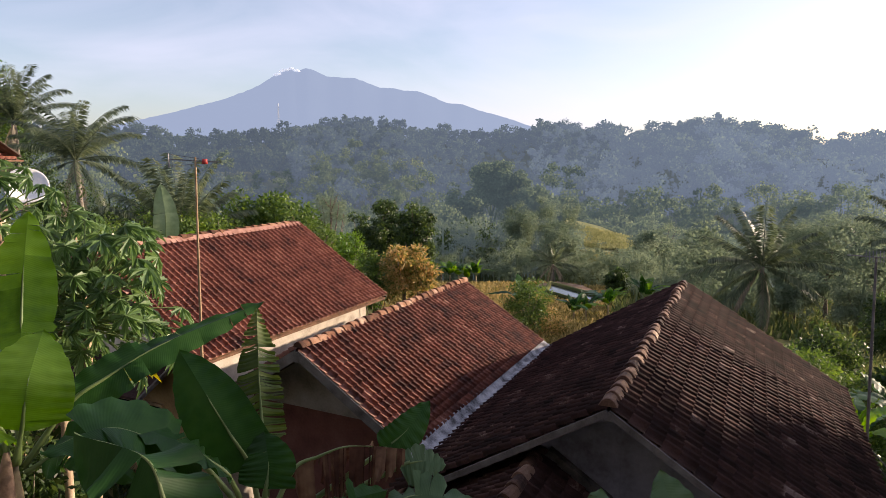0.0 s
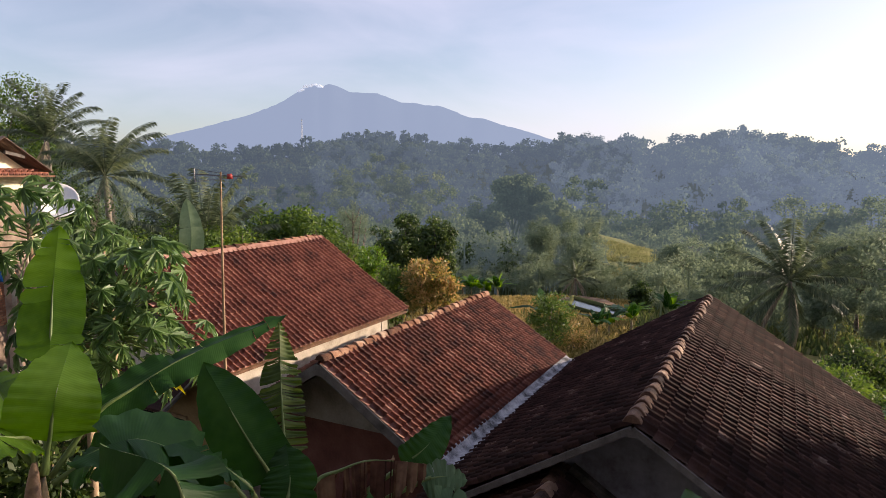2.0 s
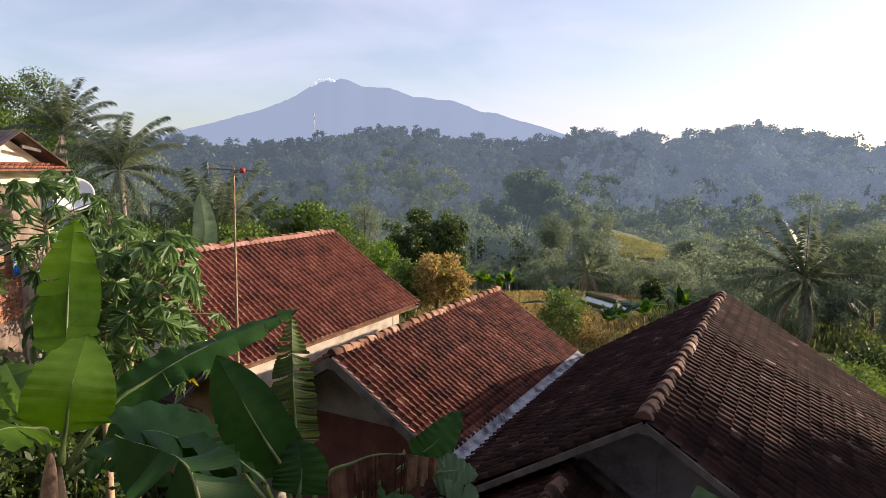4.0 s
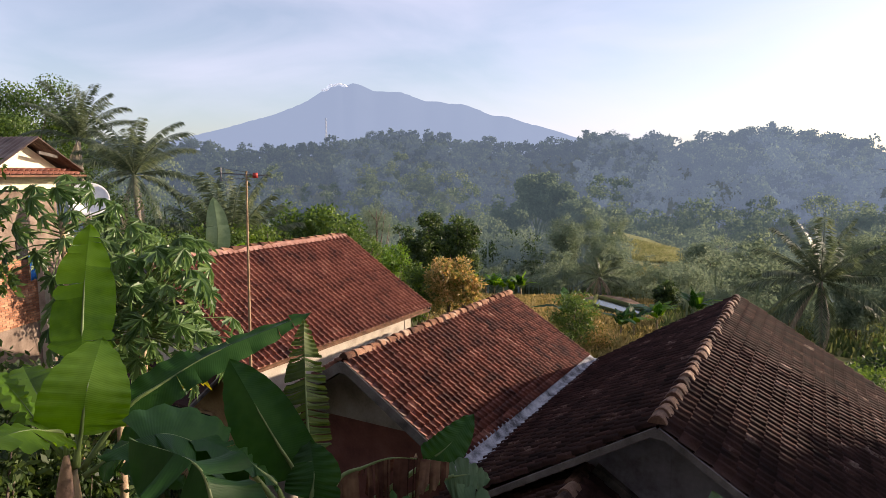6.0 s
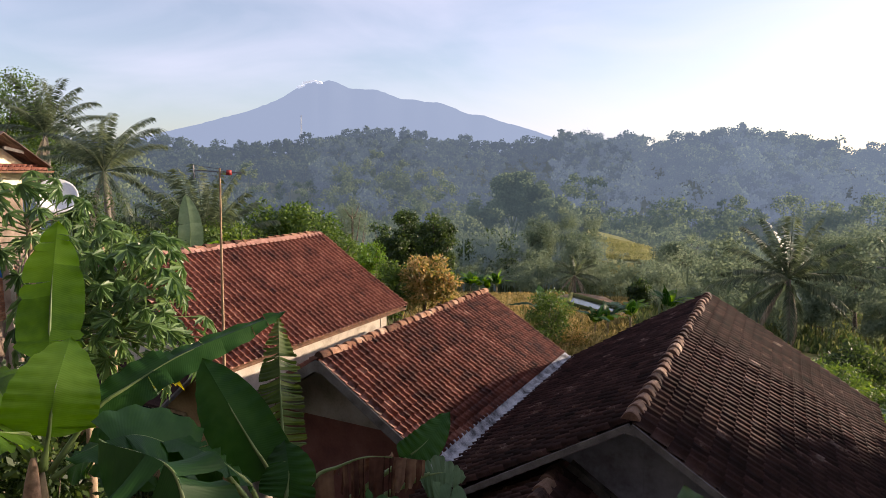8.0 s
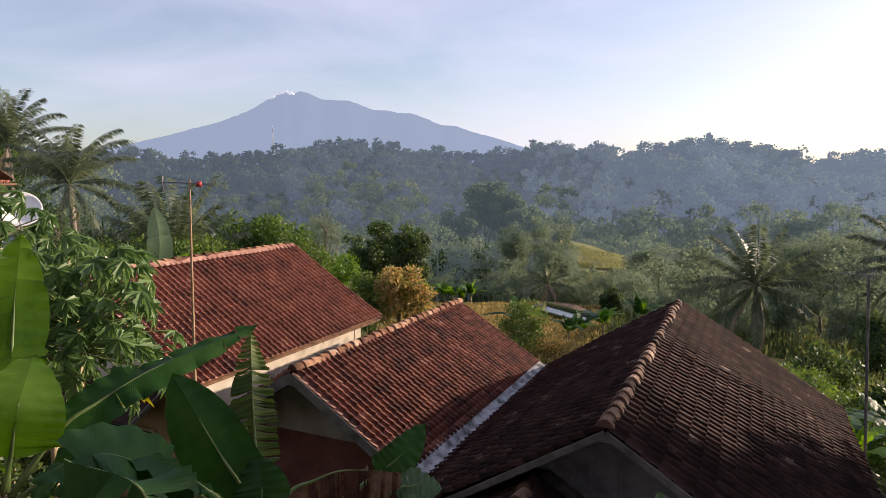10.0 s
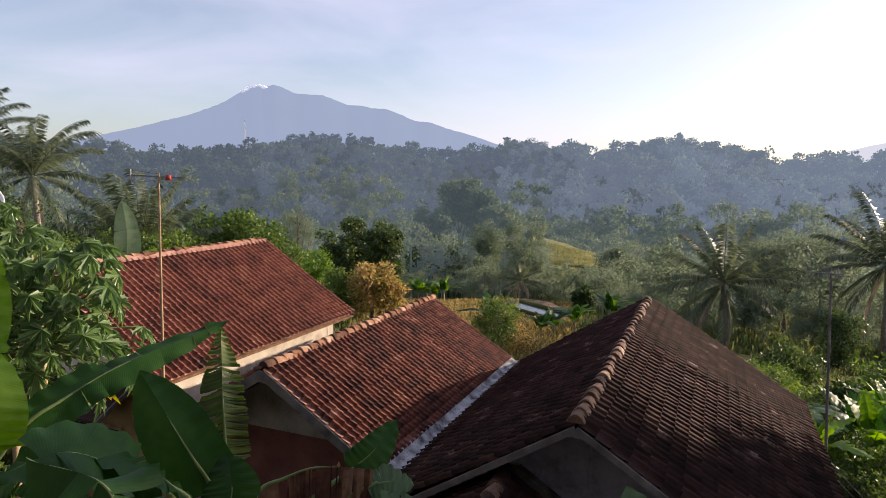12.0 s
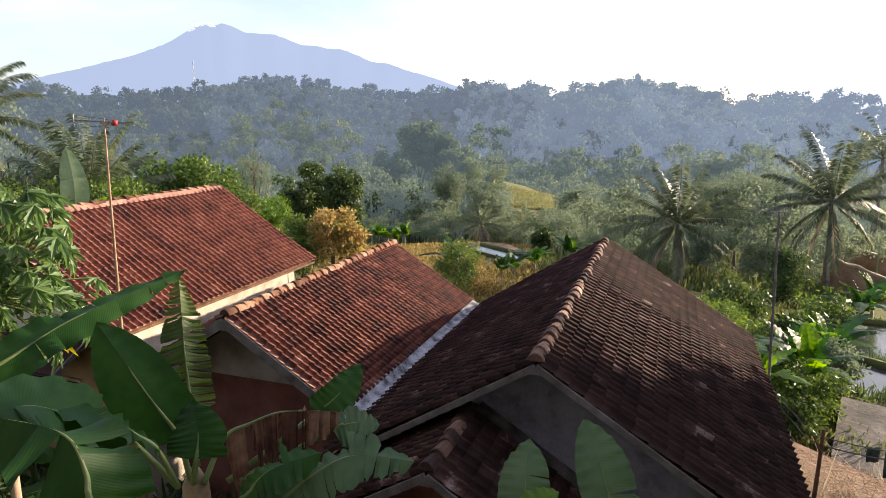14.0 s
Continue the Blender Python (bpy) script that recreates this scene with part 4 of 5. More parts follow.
# lobed leaf of a papaya, flat in x and y, about one metre across
def papaya_leaf(s, m, size, py):
    pts = [(0, 0)]
    n = 7
    for k in range(n):
        a = radians(-130 + 260 * k / (n - 1)) + math.pi / 2
        r = 0.5 * (1 - 0.25 * abs(k - 3) / 3)
        for da, rr in ((-0.37, 0.46), (-0.25, 0.60), (-0.27, 0.82), (-0.12, 0.78), (0.0, 1.08), (0.12, 0.78), (0.27, 0.82), (0.25, 0.60), (0.37, 0.46)):
            pts.append((math.cos(a + da) * r * rr, math.sin(a + da) * r * rr))
    vs = [m @ Vector((x * size, y * size, -1.7 * size * (x * x + y * y) + (0 if i == 0 else 0.03 * size * math.sin(i * 2.5)))) for i, (x, y) in enumerate(pts)]
    s.add(vs, [(0, i, i + 1) for i in range(1, len(pts) - 1)])


def papaya(top, base, seed, count, reach, size, label):
    py = random.Random(seed)
    t = thing("papaya_tree", label, "papaya tree")
    s = Shape()
    top, base = Vector(top), Vector(base)
    s.tube([base, base.lerp(top, 0.4) + Vector((0.03, 0.02, 0)), top], [0.07, 0.055, 0.04], 8)
    part("trunk", s, PALE_TRUNK, t, smooth=True)
    for k in range(count):
        a = k * 2.399
        el = 1.1 - 1.6 * (k / count)
        ln = reach * py.uniform(0.6, 1.05)
        d = Vector((math.cos(a) * math.cos(el), math.sin(a) * math.cos(el), math.sin(el)))
        st = top + Vector((0, 0, -0.45 * k / count))
        e = st + d * ln + Vector((0, 0, -0.06))
        sh = Shape()
        q = Vector((math.cos(a), math.sin(a), 0))
        nrm = (q * (0.35 + 0.6 * k / count) + Vector((0.2, -0.2, 0.85)) + Vector((py.uniform(-0.7, 0.7), py.uniform(-0.7, 0.7), py.uniform(-0.2, 0.3)))).normalized()
        side = nrm.cross(q).normalized()
        fwd = side.cross(nrm)
        m = Matrix((side, fwd, nrm)).transposed().to_4x4()
        papaya_leaf(sh, Matrix.Translation(e) @ m, size * py.uniform(0.75, 1.15), py)
        lf = part("leaf", sh, LEAF_YELLOW if k >= count - 3 and count > 100 else LEAF_PAPAYA, t)
        st_s = Shape()
        st_s.tube([st, st.lerp(e, 0.5) + Vector((0, 0, 0.04)), e], [0.012, 0.009, 0.007], 5)
        part("stalk", st_s, RIB, lf)
    return t


PALE_TRUNK = material("pale_grey_brown_trunk", [(0.15, (0.2, 0.13, 0.08)), (0.5, (0.4, 0.28, 0.18)), (0.85, (0.5, 0.4, 0.28))], 0.8, 5, 30, 0.6, 0.01, coords="World")
LEAF_YELLOW = leaf("yellowed_leaf", (0.3, 0.28, 0.03), (0.5, 0.46, 0.05), (0.6, 0.55, 0.1), 0.5, 0.4, 2, 0.3)
papaya((-6.56, 4.33, -1.42), (-6.35, 4.05, -7.0), 41, 120, 1.0, 0.46, "papaya tree with large lobed green leaves")
papaya((-7.19, 4.41, -1.6), (-6.95, 4.1, -7.0), 42, 16, 0.6, 0.5, "slim papaya tree beside a taller one")
papaya((-9.25, 4.97, -0.62), (-9.1, 4.9, -6.6), 43, 44, 0.85, 0.44, "papaya tree in front of the brick house")
papaya((-9.3, 6.05, -1.15), (-9.2, 6.0, -6.6), 44, 26, 0.75, 0.44, "papaya tree with spreading leaves")


# coconut palms
def palm(az, r, crown_z, reach, seed, fronds=22, leaflets=36, dry=2, lean=0.3, label="coconut palm with long arching fronds", young=False, limp=1.0, els=(86, 58, 12, -32, -62), fine=0.045):
    py = random.Random(seed)
    rng = np.random.default_rng(seed)
    x, y, z = at(az, r)
    t = thing("coconut_palm", label, "palm", group="coconut palms")
    c = Vector((x, y, crown_z))
    s = Shape()
    s.tube([(x + lean, y, z - 0.3), (x + lean * 0.4, y, z + (crown_z - z) * 0.5), tuple(c)], [0.2, 0.15, 0.13], 8)
    part("trunk", s, PALM_BARK, t, smooth=True)
    for k in range(fronds):
        a = k * 2.399 + py.uniform(-0.2, 0.2)
        el = radians(lerp(k / fronds, [0, 0.22, 0.6, 0.85, 1], list(els))) + py.uniform(-0.1, 0.1)
        if young:
            el = radians(lerp(k / fronds, [0, 1], [85, 28]))
        ln = reach * py.uniform(0.85, 1.1)
        q = Vector((math.cos(a), math.sin(a), 0))
        curve = []
        p, e = c.copy(), el
        n = 14
        sag = (0.05 if el > 0.6 else 0.055) * (limp if not young else 0.7)
        for i in range(n + 1):
            curve.append(p.copy())
            p = p + (q * math.cos(e) + Vector((0, 0, math.sin(e)))) * ln / n
            e -= sag * (0.6 + 1.1 * i / n)
        is_dry = k >= fronds - dry
        rib = Shape().tube(curve, [0.035 * (1 - 0.85 * i / n) for i in range(n + 1)], 5)
        fr = part("frond", rib, LEAF_PALM if not is_dry else LEAF_PALM_DRY, t, "dry hanging frond" if is_dry else "")
        side = q.cross(Vector((0, 0, 1)))
        quads = []
        for i in range(leaflets):
            u = 0.12 + 0.88 * i / leaflets
            f = u * n
            j = min(int(f), n - 1)
            b = curve[j].lerp(curve[j + 1], f - j)
            d = (curve[j + 1] - curve[j]).normalized()
            w = ln * 0.18 * math.sin(min(1, u * 1.6 + 0.1) * math.pi * 0.5) * (1 - 0.6 * max(0, u - 0.5))
            for sg in (1, -1):
                out = (side * sg + d * 0.7 + Vector((0, 0, -0.45 - 0.9 * py.random() - (0.6 if is_dry else 0)))).normalized()
                tip = b + out * w * py.uniform(0.8, 1.1)
                mid = b.lerp(tip, 0.5) + Vector((0, 0, 0.06 * w))
                h = d * fine
                quads += [b - h, mid - h, tip, mid + h]
        part("blade", (np.array([tuple(v) for v in quads]), None), LEAF_PALM_DRY if is_dry else LEAF_PALM, fr)
    return t


palm(0.9, 46, -6.9, 4.9, 51, fronds=27, leaflets=80, dry=2, els=(82, 50, 10, -38, -74), limp=0.8)
palm(12.1, 48, -5.2, 4.7, 52, fronds=26, leaflets=80, dry=2, els=(82, 50, 10, -38, -74), limp=0.8)
palm(-16.3, 85, -13.8, 3.5, 53, fronds=24, leaflets=50, dry=6, label="small coconut palm with pale dry lower fronds")
palm(-60.2, 43, 2.1, 3.7, 54, fronds=19, leaflets=80, dry=2, limp=1.25, els=(88, 70, 36, -15, -65), fine=0.03)
palm(-56.4, 38, 0.0, 3.9, 55, fronds=24, leaflets=84, dry=2, limp=1.4, els=(86, 66, 34, -15, -65), fine=0.028)
palm(-49.2, 29, -3.3, 3.7, 56, fronds=18, leaflets=70, fine=0.034, dry=0, young=True, label="young coconut palm with upright fronds")
palm(15.0, 62, -3.0, 4.2, 57, fronds=22, leaflets=30)
palm(7.5, 66, -9.0, 4.0, 58, fronds=20, leaflets=30)

# trees and bushes, by bearing, distance and height of the top
TREES = [
    # label, az, r, top, half width, half height, leaf, leaves, size
    ("dense dark green mango tree", -42.1, 32, -1.4, 2.7, 1.9, LEAF_GREEN, 9000, 0.22),
    ("dark green tree behind the red roof", -45.6, 30, -2.2, 1.6, 1.5, LEAF_DARK, 4500, 0.2),
    ("thin half-bare tree with grey branches", -36.4, 46, -1.4, 1.4, 2.0, LEAF_MID, 1650, 0.16),
    ("fresh lime green bush", -35.2, 38, -4.1, 1.3, 1.3, LEAF_LIME, 3500, 0.16),
    ("tall dark green tree with dense crown", -31.3, 62, -2.8, 2.2, 3.6, LEAF_DARK, 6000, 0.3),
    ("tall dark green tree with dense crown", -28.9, 57, -3.1, 2.0, 3.5, LEAF_DARK, 6000, 0.28),
    ("dark green tree among others", -33.3, 58, -4.2, 2.0, 2.5, LEAF_DARK, 4500, 0.28),
    ("green bush beside a russet bush", -32.6, 31, -4.3, 1.2, 1.6, LEAF_GREEN, 4200, 0.17),
    ("mango tree flushed with russet young leaves", -29.8, 30, -3.75, 1.45, 1.6, LEAF_RUSSET, 10000, 0.17),
    ("dense green bush with small leaves", -18.6, 36, -6.5, 1.55, 2.0, LEAF_GREEN, 7000, 0.13),
    ("olive bush at a field edge", -16.4, 38, -8.6, 1.3, 1.1, LEAF_RUSSET, 2500, 0.13),
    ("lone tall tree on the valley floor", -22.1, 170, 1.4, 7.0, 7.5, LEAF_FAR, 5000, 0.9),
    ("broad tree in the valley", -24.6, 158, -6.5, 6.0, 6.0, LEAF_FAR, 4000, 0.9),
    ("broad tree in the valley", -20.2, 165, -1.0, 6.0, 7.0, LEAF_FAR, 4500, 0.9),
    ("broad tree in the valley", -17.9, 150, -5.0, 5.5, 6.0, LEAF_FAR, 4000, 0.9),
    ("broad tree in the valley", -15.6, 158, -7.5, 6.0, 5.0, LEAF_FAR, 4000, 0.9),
    ("slender tree with a pale trunk", -17.1, 125, -5.0, 2.6, 3.2, LEAF_MID, 1950, 0.34),
    ("slender tree with a pale trunk", -14.9, 118, -6.2, 2.4, 3.5, LEAF_MID, 1800, 0.34),
    ("light green valley tree", -19.4, 120, -7.0, 4.0, 3.5, LEAF_MID, 4500, 0.34),
    ("light green valley tree", -15.6, 104, -9.2, 3.4, 3.0, LEAF_MID, 4200, 0.34),
    ("light green valley tree", -7.4, 92, -7.9, 3.6, 3.3, LEAF_MID, 5400, 0.27),
    ("dark round bush by the canal", -10.6, 72, -11.6, 1.7, 1.8, LEAF_DARK, 3000, 0.3),
    ("light green valley tree", -4.0, 85, -8.2, 3.5, 3.0, LEAF_MID, 5400, 0.27),
    ("feathery light green tree", 5.7, 75, -4.4, 3.8, 3.2, LEAF_MID, 5400, 0.24),
    ("feathery light green tree", 8.6, 70, -3.5, 3.2, 3.0, LEAF_MID, 5400, 0.24),
    ("feathery light green tree", 3.2, 76, -6.0, 3.2, 2.8, LEAF_MID, 4950, 0.24),
    ("dull green valley tree", -1.2, 66, -9.0, 2.6, 2.0, LEAF_MID, 4950, 0.22),
    ("dull green valley tree", 3.6, 58, -8.8, 2.8, 1.7, LEAF_MID, 4950, 0.20),
    ("dull green valley tree", 8.2, 54, -8.6, 2.6, 1.9, LEAF_MID, 4950, 0.20),
    ("big feathery rain tree on the hillside", -64.9, 58, 7.6, 6.0, 4.2, LEAF_GREEN, 24000, 0.22),
    ("bright leafy tree beside the brick house", -69.0, 10.5, 0.75, 0.8, 1.3, LEAF_GREEN, 5200, 0.12),
    ("small-leaved green bush behind the red roof", -47.6, 28, -1.9, 2.0, 1.5, LEAF_GREEN, 6000, 0.16),
    ("small-leaved green bush behind the red roof", -50.2, 27, -1.8, 1.6, 1.5, LEAF_GREEN, 5000, 0.15),
    ("small-leaved green bush behind the red roof", -39.0, 30, -2.0, 1.7, 1.7, LEAF_GREEN, 5500, 0.17),
    ("green bush behind the papaya", -55.7, 22, -1.6, 1.5, 1.5, LEAF_GREEN, 4200, 0.13),
    ("green bush behind the papaya", -52.8, 24, -1.7, 1.4, 1.5, LEAF_DARK, 4200, 0.14),
    ("green bush behind the papaya", -58.2, 20, -1.5, 1.2, 1.3, LEAF_GREEN, 3600, 0.13),
    ("dark green tree on the slope", -54.0, 30, -1.6, 1.8, 1.8, LEAF_DARK, 4500, 0.2),
    ("dark green tree on the slope", -50.3, 36, -1.0, 2.2, 2.2, LEAF_DARK, 4500, 0.2),
    ("dark green shrub under the banana", -64.8, 9.2, -1.9, 0.8, 1.2, LEAF_DARK, 3500, 0.12),
    ("dark green shrub under the banana", -68.0, 8.0, -2.2, 0.8, 1.2, LEAF_DARK, 3000, 0.12),
    ("dark green shrub under the banana", -61.5, 8.4, -3.0, 0.7, 1.0, LEAF_DARK, 3000, 0.11),
    ("small-leaved green bush behind the dark roof", 4.4, 17, -4.3, 1.0, 1.1, LEAF_GREEN, 4500, 0.09),
    ("small-leaved green bush behind the dark roof", 1.6, 18.5, -4.9, 0.9, 1.0, LEAF_GREEN, 3600, 0.09),
    ("leafy bush by the paddy", 12.1, 18, -5.8, 0.9, 1.1, LEAF_GREEN, 3600, 0.11),
    ("leafy bush by the paddy", 9.6, 19, -6.6, 0.8, 0.9, LEAF_GREEN, 3000, 0.11),
    ("dark round bush on the field edge", 9.6, 40, -7.0, 1.3, 2.0, LEAF_DARK, 3500, 0.2),
    ("light green tree in the valley", 4.6, 92, -6.2, 4.6, 3.6, LEAF_MID, 5400, 0.31),
]
for k, (lb, az, r, top, w, hh, mat, nl, size) in enumerate(TREES):
    p = at(az, r)
    hh = max(hh, 0.4 * (top - p[2])) if 50 < r < 150 else hh
    if r > 40:
        nl, size = int(nl * 2.2), size * 0.7
    bush = "bush" in lb or "shrub" in lb
    # beyond 100 m trunks take the crown's material with any haze glow
    tree("bush" if bush else "tree", lb, p, top - p[2], (w, w, hh), mat, 100 + k, leaves=nl, size=size, clumps=46 if bush else 60, category="bush" if bush else "tree", shell=r > 50, bark=mat if r > 100 else BARK)

# unseen trees added towards the sun to shade the near roof and bananas
for k, (x, y, top, w) in enumerate(((10.3, 17.8, 3.4, 2.1), (11.3, 17.0, 4.7, 2.2), (14.4, 14.2, 5.0, 2.8))):
    tree("tree", "out-of-view dark green tree added to cast shade", (x, y, ground_z(x, y)), top - ground_z(x, y), (w, w, min(4.8, (top - ground_z(x, y)) * 0.45)), LEAF_DARK, 300 + k, leaves=20000, size=0.36, clumps=150)

# bananas farther off
for k, (az, r, hgt) in enumerate(((-27.4, 88, 4.2), (-26.5, 90, 4.4), (-25.7, 87, 3.8), (-24.9, 89, 4.2), (-24.1, 88, 3.6), (-23.3, 87, 4.0), (-18.9, 40, 3.2), (-14.3, 44, 2.6), (-13.2, 45, 2.6), (-11.3, 46, 3.2), (-8.2, 50, 3.2), (8.0, 17.5, 2.5), (12.0, 19.5, 2.7), (11.0, 21, 2.6), (13.0, 23, 2.9), (15.6, 36, 3.0), (-50.6, 26.5, 3.6), (-52.0, 27, 4.2), (14.9, 33, 3.0), (-60.5, 9.6, 2.6))):
    small_banana(az, r, hgt, 400 + k)


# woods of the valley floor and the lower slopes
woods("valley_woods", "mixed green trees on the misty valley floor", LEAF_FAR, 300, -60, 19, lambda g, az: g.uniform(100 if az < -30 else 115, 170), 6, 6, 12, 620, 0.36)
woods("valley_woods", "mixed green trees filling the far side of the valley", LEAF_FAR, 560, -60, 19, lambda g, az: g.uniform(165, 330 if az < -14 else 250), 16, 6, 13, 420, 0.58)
woods("valley_thicket", "light green thicket of bushes and low trees", LEAF_MID, 240, -9.5, 19, lambda g, az: g.uniform(52, 115), 8, 2.5, 6, 800, 0.36)
woods("slope_thicket", "dark green thicket on the hillside behind the houses", LEAF_DARK, 150, -60, -34, lambda g, az: g.uniform(34, 90), 9, 2.5, 5, 900, 0.26)
woods("field_hedge", "low bushes between the terraces", LEAF_MID, 150, -34, -9, lambda g, az: g.uniform(94, 124), 10, 3, 6.5, 620, 0.4)

# added trees whose dark leaves imitate the shade below the lone tree
woods("shaded_grove", "grove added in dark leaves to stand for shade on the valley floor", LEAF_DARK, 46, -27, -18.5, lambda g, az: g.uniform(126, 150), 48, 6, 9, 620, 0.42)

# unseen walls and slab added round the camera to hold off sky light
tagged(part("sky_block_south", Shape().box((-14, -2.4, -5.0), (13, -2.0, 5.5)), PLASTER_GREY), "unseen grey wall added behind the camera to block sky light", "wall", kind="structure")
tagged(part("sky_block_east", Shape().box((12.6, -2.0, -8.0), (13, 4.5, 4.0)), PLASTER_GREY), "unseen grey wall added to one side of the camera", "wall", kind="structure")
tagged(part("sky_block_overhead", Shape().box((-7, -2.0, 2.6), (9, 0.7, 2.75)), BROWN_WOOD), "unseen wooden slab added overhead to block sky light", "roof", kind="structure")

# antenna on a bamboo pole
ant = thing("tv_antenna", "television antenna with a red end on a bamboo pole", "antenna")
s = Shape().tube(spline([(-8.13, 7.41, 0.06), (-8.05, 7.3, -1.2), (-7.95, 7.18, -2.4), (-7.82, 7.04, -3.4), (-7.75, 6.95, -7.2)], 24), [0.015 + 0.0006 * k for k in range(25)], 8)
part("pole", s, BAMBOO, ant, "weathered bamboo pole", smooth=True)
d = Vector((0.53, 0.57, -0.05)).normalized()
o = Vector((-8.13, 7.41, 0.0))
up = Vector((0, 0, 1))
part("boom", Shape().beam(o - d * 0.42, o + d * 0.34, 0.018, 0.018), ANTENNA, ant)
part("reflector_bar", Shape().beam(o - d * 0.40 - up * 0.13, o - d * 0.40 + up * 0.09, 0.02, 0.02, (1, 0, 0)), ANTENNA, ant)
for q in (0.10, -0.10):
    part("rod", Shape().beam(o - d * 0.40 + up * (q - 0.02), o + d * 0.05 + up * q * 0.4, 0.008, 0.008), ANTENNA, ant)
part("rod", Shape().beam(o + d * 0.05, o + d * 0.40 + up * 0.02, 0.008, 0.008), ANTENNA, ant)
RED = material("faded_red_plastic", [(0.2, (0.28, 0.03, 0.03)), (0.8, (0.45, 0.06, 0.05))], 0.5, 6, 40, 0.1, 0.002)
s = Shape().tube([o + d * 0.14 - up * 0.045, o + d * 0.14 + up * 0.04], [0.05, 0.04], 10)
part("dipole_box", s, RED, ant, "red plastic end box", smooth=True)

# thin pole with an antenna behind the dark roof
pol = thing("tv_antenna", "thin dark pole with a small antenna on top", "antenna")
part("pole", Shape().tube([(2.07, 13.74, -1.75), (2.10, 13.1, -5.1), (2.12, 12.9, -7.8)], [0.022, 0.028, 0.032], 7), BOARD, pol)
o = Vector((2.07, 13.74, -1.75))
for k in range(7):
    part("rod", Shape().beam(o + Vector((-0.16 + 0.055 * k, -0.05, -0.09)), o + Vector((-0.16 + 0.055 * k, 0.05, 0.11)), 0.012, 0.012), ANTENNA, pol)
part("boom", Shape().beam(o + Vector((-0.45, 0.1, 0)), o + Vector((0.2, -0.05, 0.0)), 0.02, 0.02), ANTENNA, pol)

# radio mast on the ridge
mast = thing("radio_mast", "thin steel lattice radio mast on the ridge", "mast")
mx, my = -365.5, 424.3
mz = ground_z(mx, my)
for k in range(3):
    a = k * math.tau / 3
    part("leg", Shape().beam((mx + 1.3 * math.cos(a), my + 1.3 * math.sin(a), mz), (mx + 0.3 * math.cos(a), my + 0.3 * math.sin(a), 48.0), 0.16, 0.16, (1, 0, 0)), MAST, mast)
s = Shape()
for k in range(14):
    u, v = k / 14, (k + 1) / 14
    ra, rb = 1.3 - u, 1.3 - v
    za, zb = mz + (48 - mz) * u, mz + (48 - mz) * v
    for q in range(3):
        a, b = q * math.tau / 3, (q + 1) * math.tau / 3
        s.beam((mx + ra * math.cos(a), my + ra * math.sin(a), za), (mx + rb * math.cos(b), my + rb * math.sin(b), zb), 0.08, 0.08, (1, 0, 0))
part("bracing", s, MAST, mast)

# brick house on the slope, with a corrugated roof over the upper gable
BRICK = material("red_brick", [(0.15, (0.24, 0.10, 0.055)), (0.5, (0.42, 0.19, 0.105)), (0.85, (0.52, 0.29, 0.17))], 0.9, 3, 30, 0.5, 0.006, vary=0.5, coords="World")
BLUE = material("blue_cloth", [(0.2, (0.01, 0.09, 0.32)), (0.8, (0.03, 0.2, 0.6))], 0.8, 8, 80, 0.3, 0.005)
MORTAR_DARK = material("brown_grey_mortar", [(0.2, (0.12, 0.085, 0.065)), (0.6, (0.24, 0.18, 0.14)), (0.9, (0.34, 0.27, 0.22))], 0.9, 3, 40, 0.7, 0.01, coords="World")
bh = thing("house", "unfinished brick house with a pale yellow gable and zinc roof", "house")
u = Vector((-0.39, 0.92, 0))      # along the front
w = Vector((0.92, 0.39, 0))       # out of the front
o = Vector((-17.97, 8.78, 0))


def hp(a, b, z):
    p = o + u * a + w * b
    return Vector((p.x, p.y, z))


def hbox(s, a0, a1, b0, b1, z0, z1):
    m = Matrix((u, w, Vector((0, 0, 1)))).transposed().to_4x4()
    m.translation = o
    return s.box((a0, b0, z0), (a1, b1, z1), m)


part("wall", hbox(Shape(), -1.9, 1.25, -3.0, -0.12, -6.8, -0.4), MORTAR_DARK, bh, "rough mortar wall behind the bricks")
part("column", hbox(Shape(), 0.30, 0.48, -0.12, 0.09, -6.2, -2.0), PLASTER, bh, "grey concrete column")
brick_me = mesh_of("brick", *(lambda q: (q.v, q.f))(hbox(Shape(), -0.108, 0.108, -0.03, 0.012, -0.024, 0.024)), BRICK)
for v in brick_me.vertices:
    v.co = v.co - o
for row in range(29):
    for k in range(10):
        if len(bh.children) < 300:
            b = new("brick", brick_me)
            b.parent = bh
            b.location = hp(-1.55 + 0.232 * k + (0.116 if row % 2 else 0), -0.118, -3.92 + 0.062 * row)
part("upper_wall", hbox(Shape(), -1.35, 1.3, -3.0, -0.02, -0.35, 0.2), PALE_YELLOW, bh, "pale yellow upper wall")
s = Shape()
g = [(-1.3, 0.2), (1.3, 0.2), (0.0, 0.9)]
s.add([hp(a, b, z) for b in (-0.15, -0.02) for a, z in g], [(0, 1, 2), (5, 4, 3), (0, 3, 4, 1), (1, 4, 5, 2), (2, 5, 3, 0)])
part("gable", s, PALE_YELLOW, bh, "pale yellow gable")
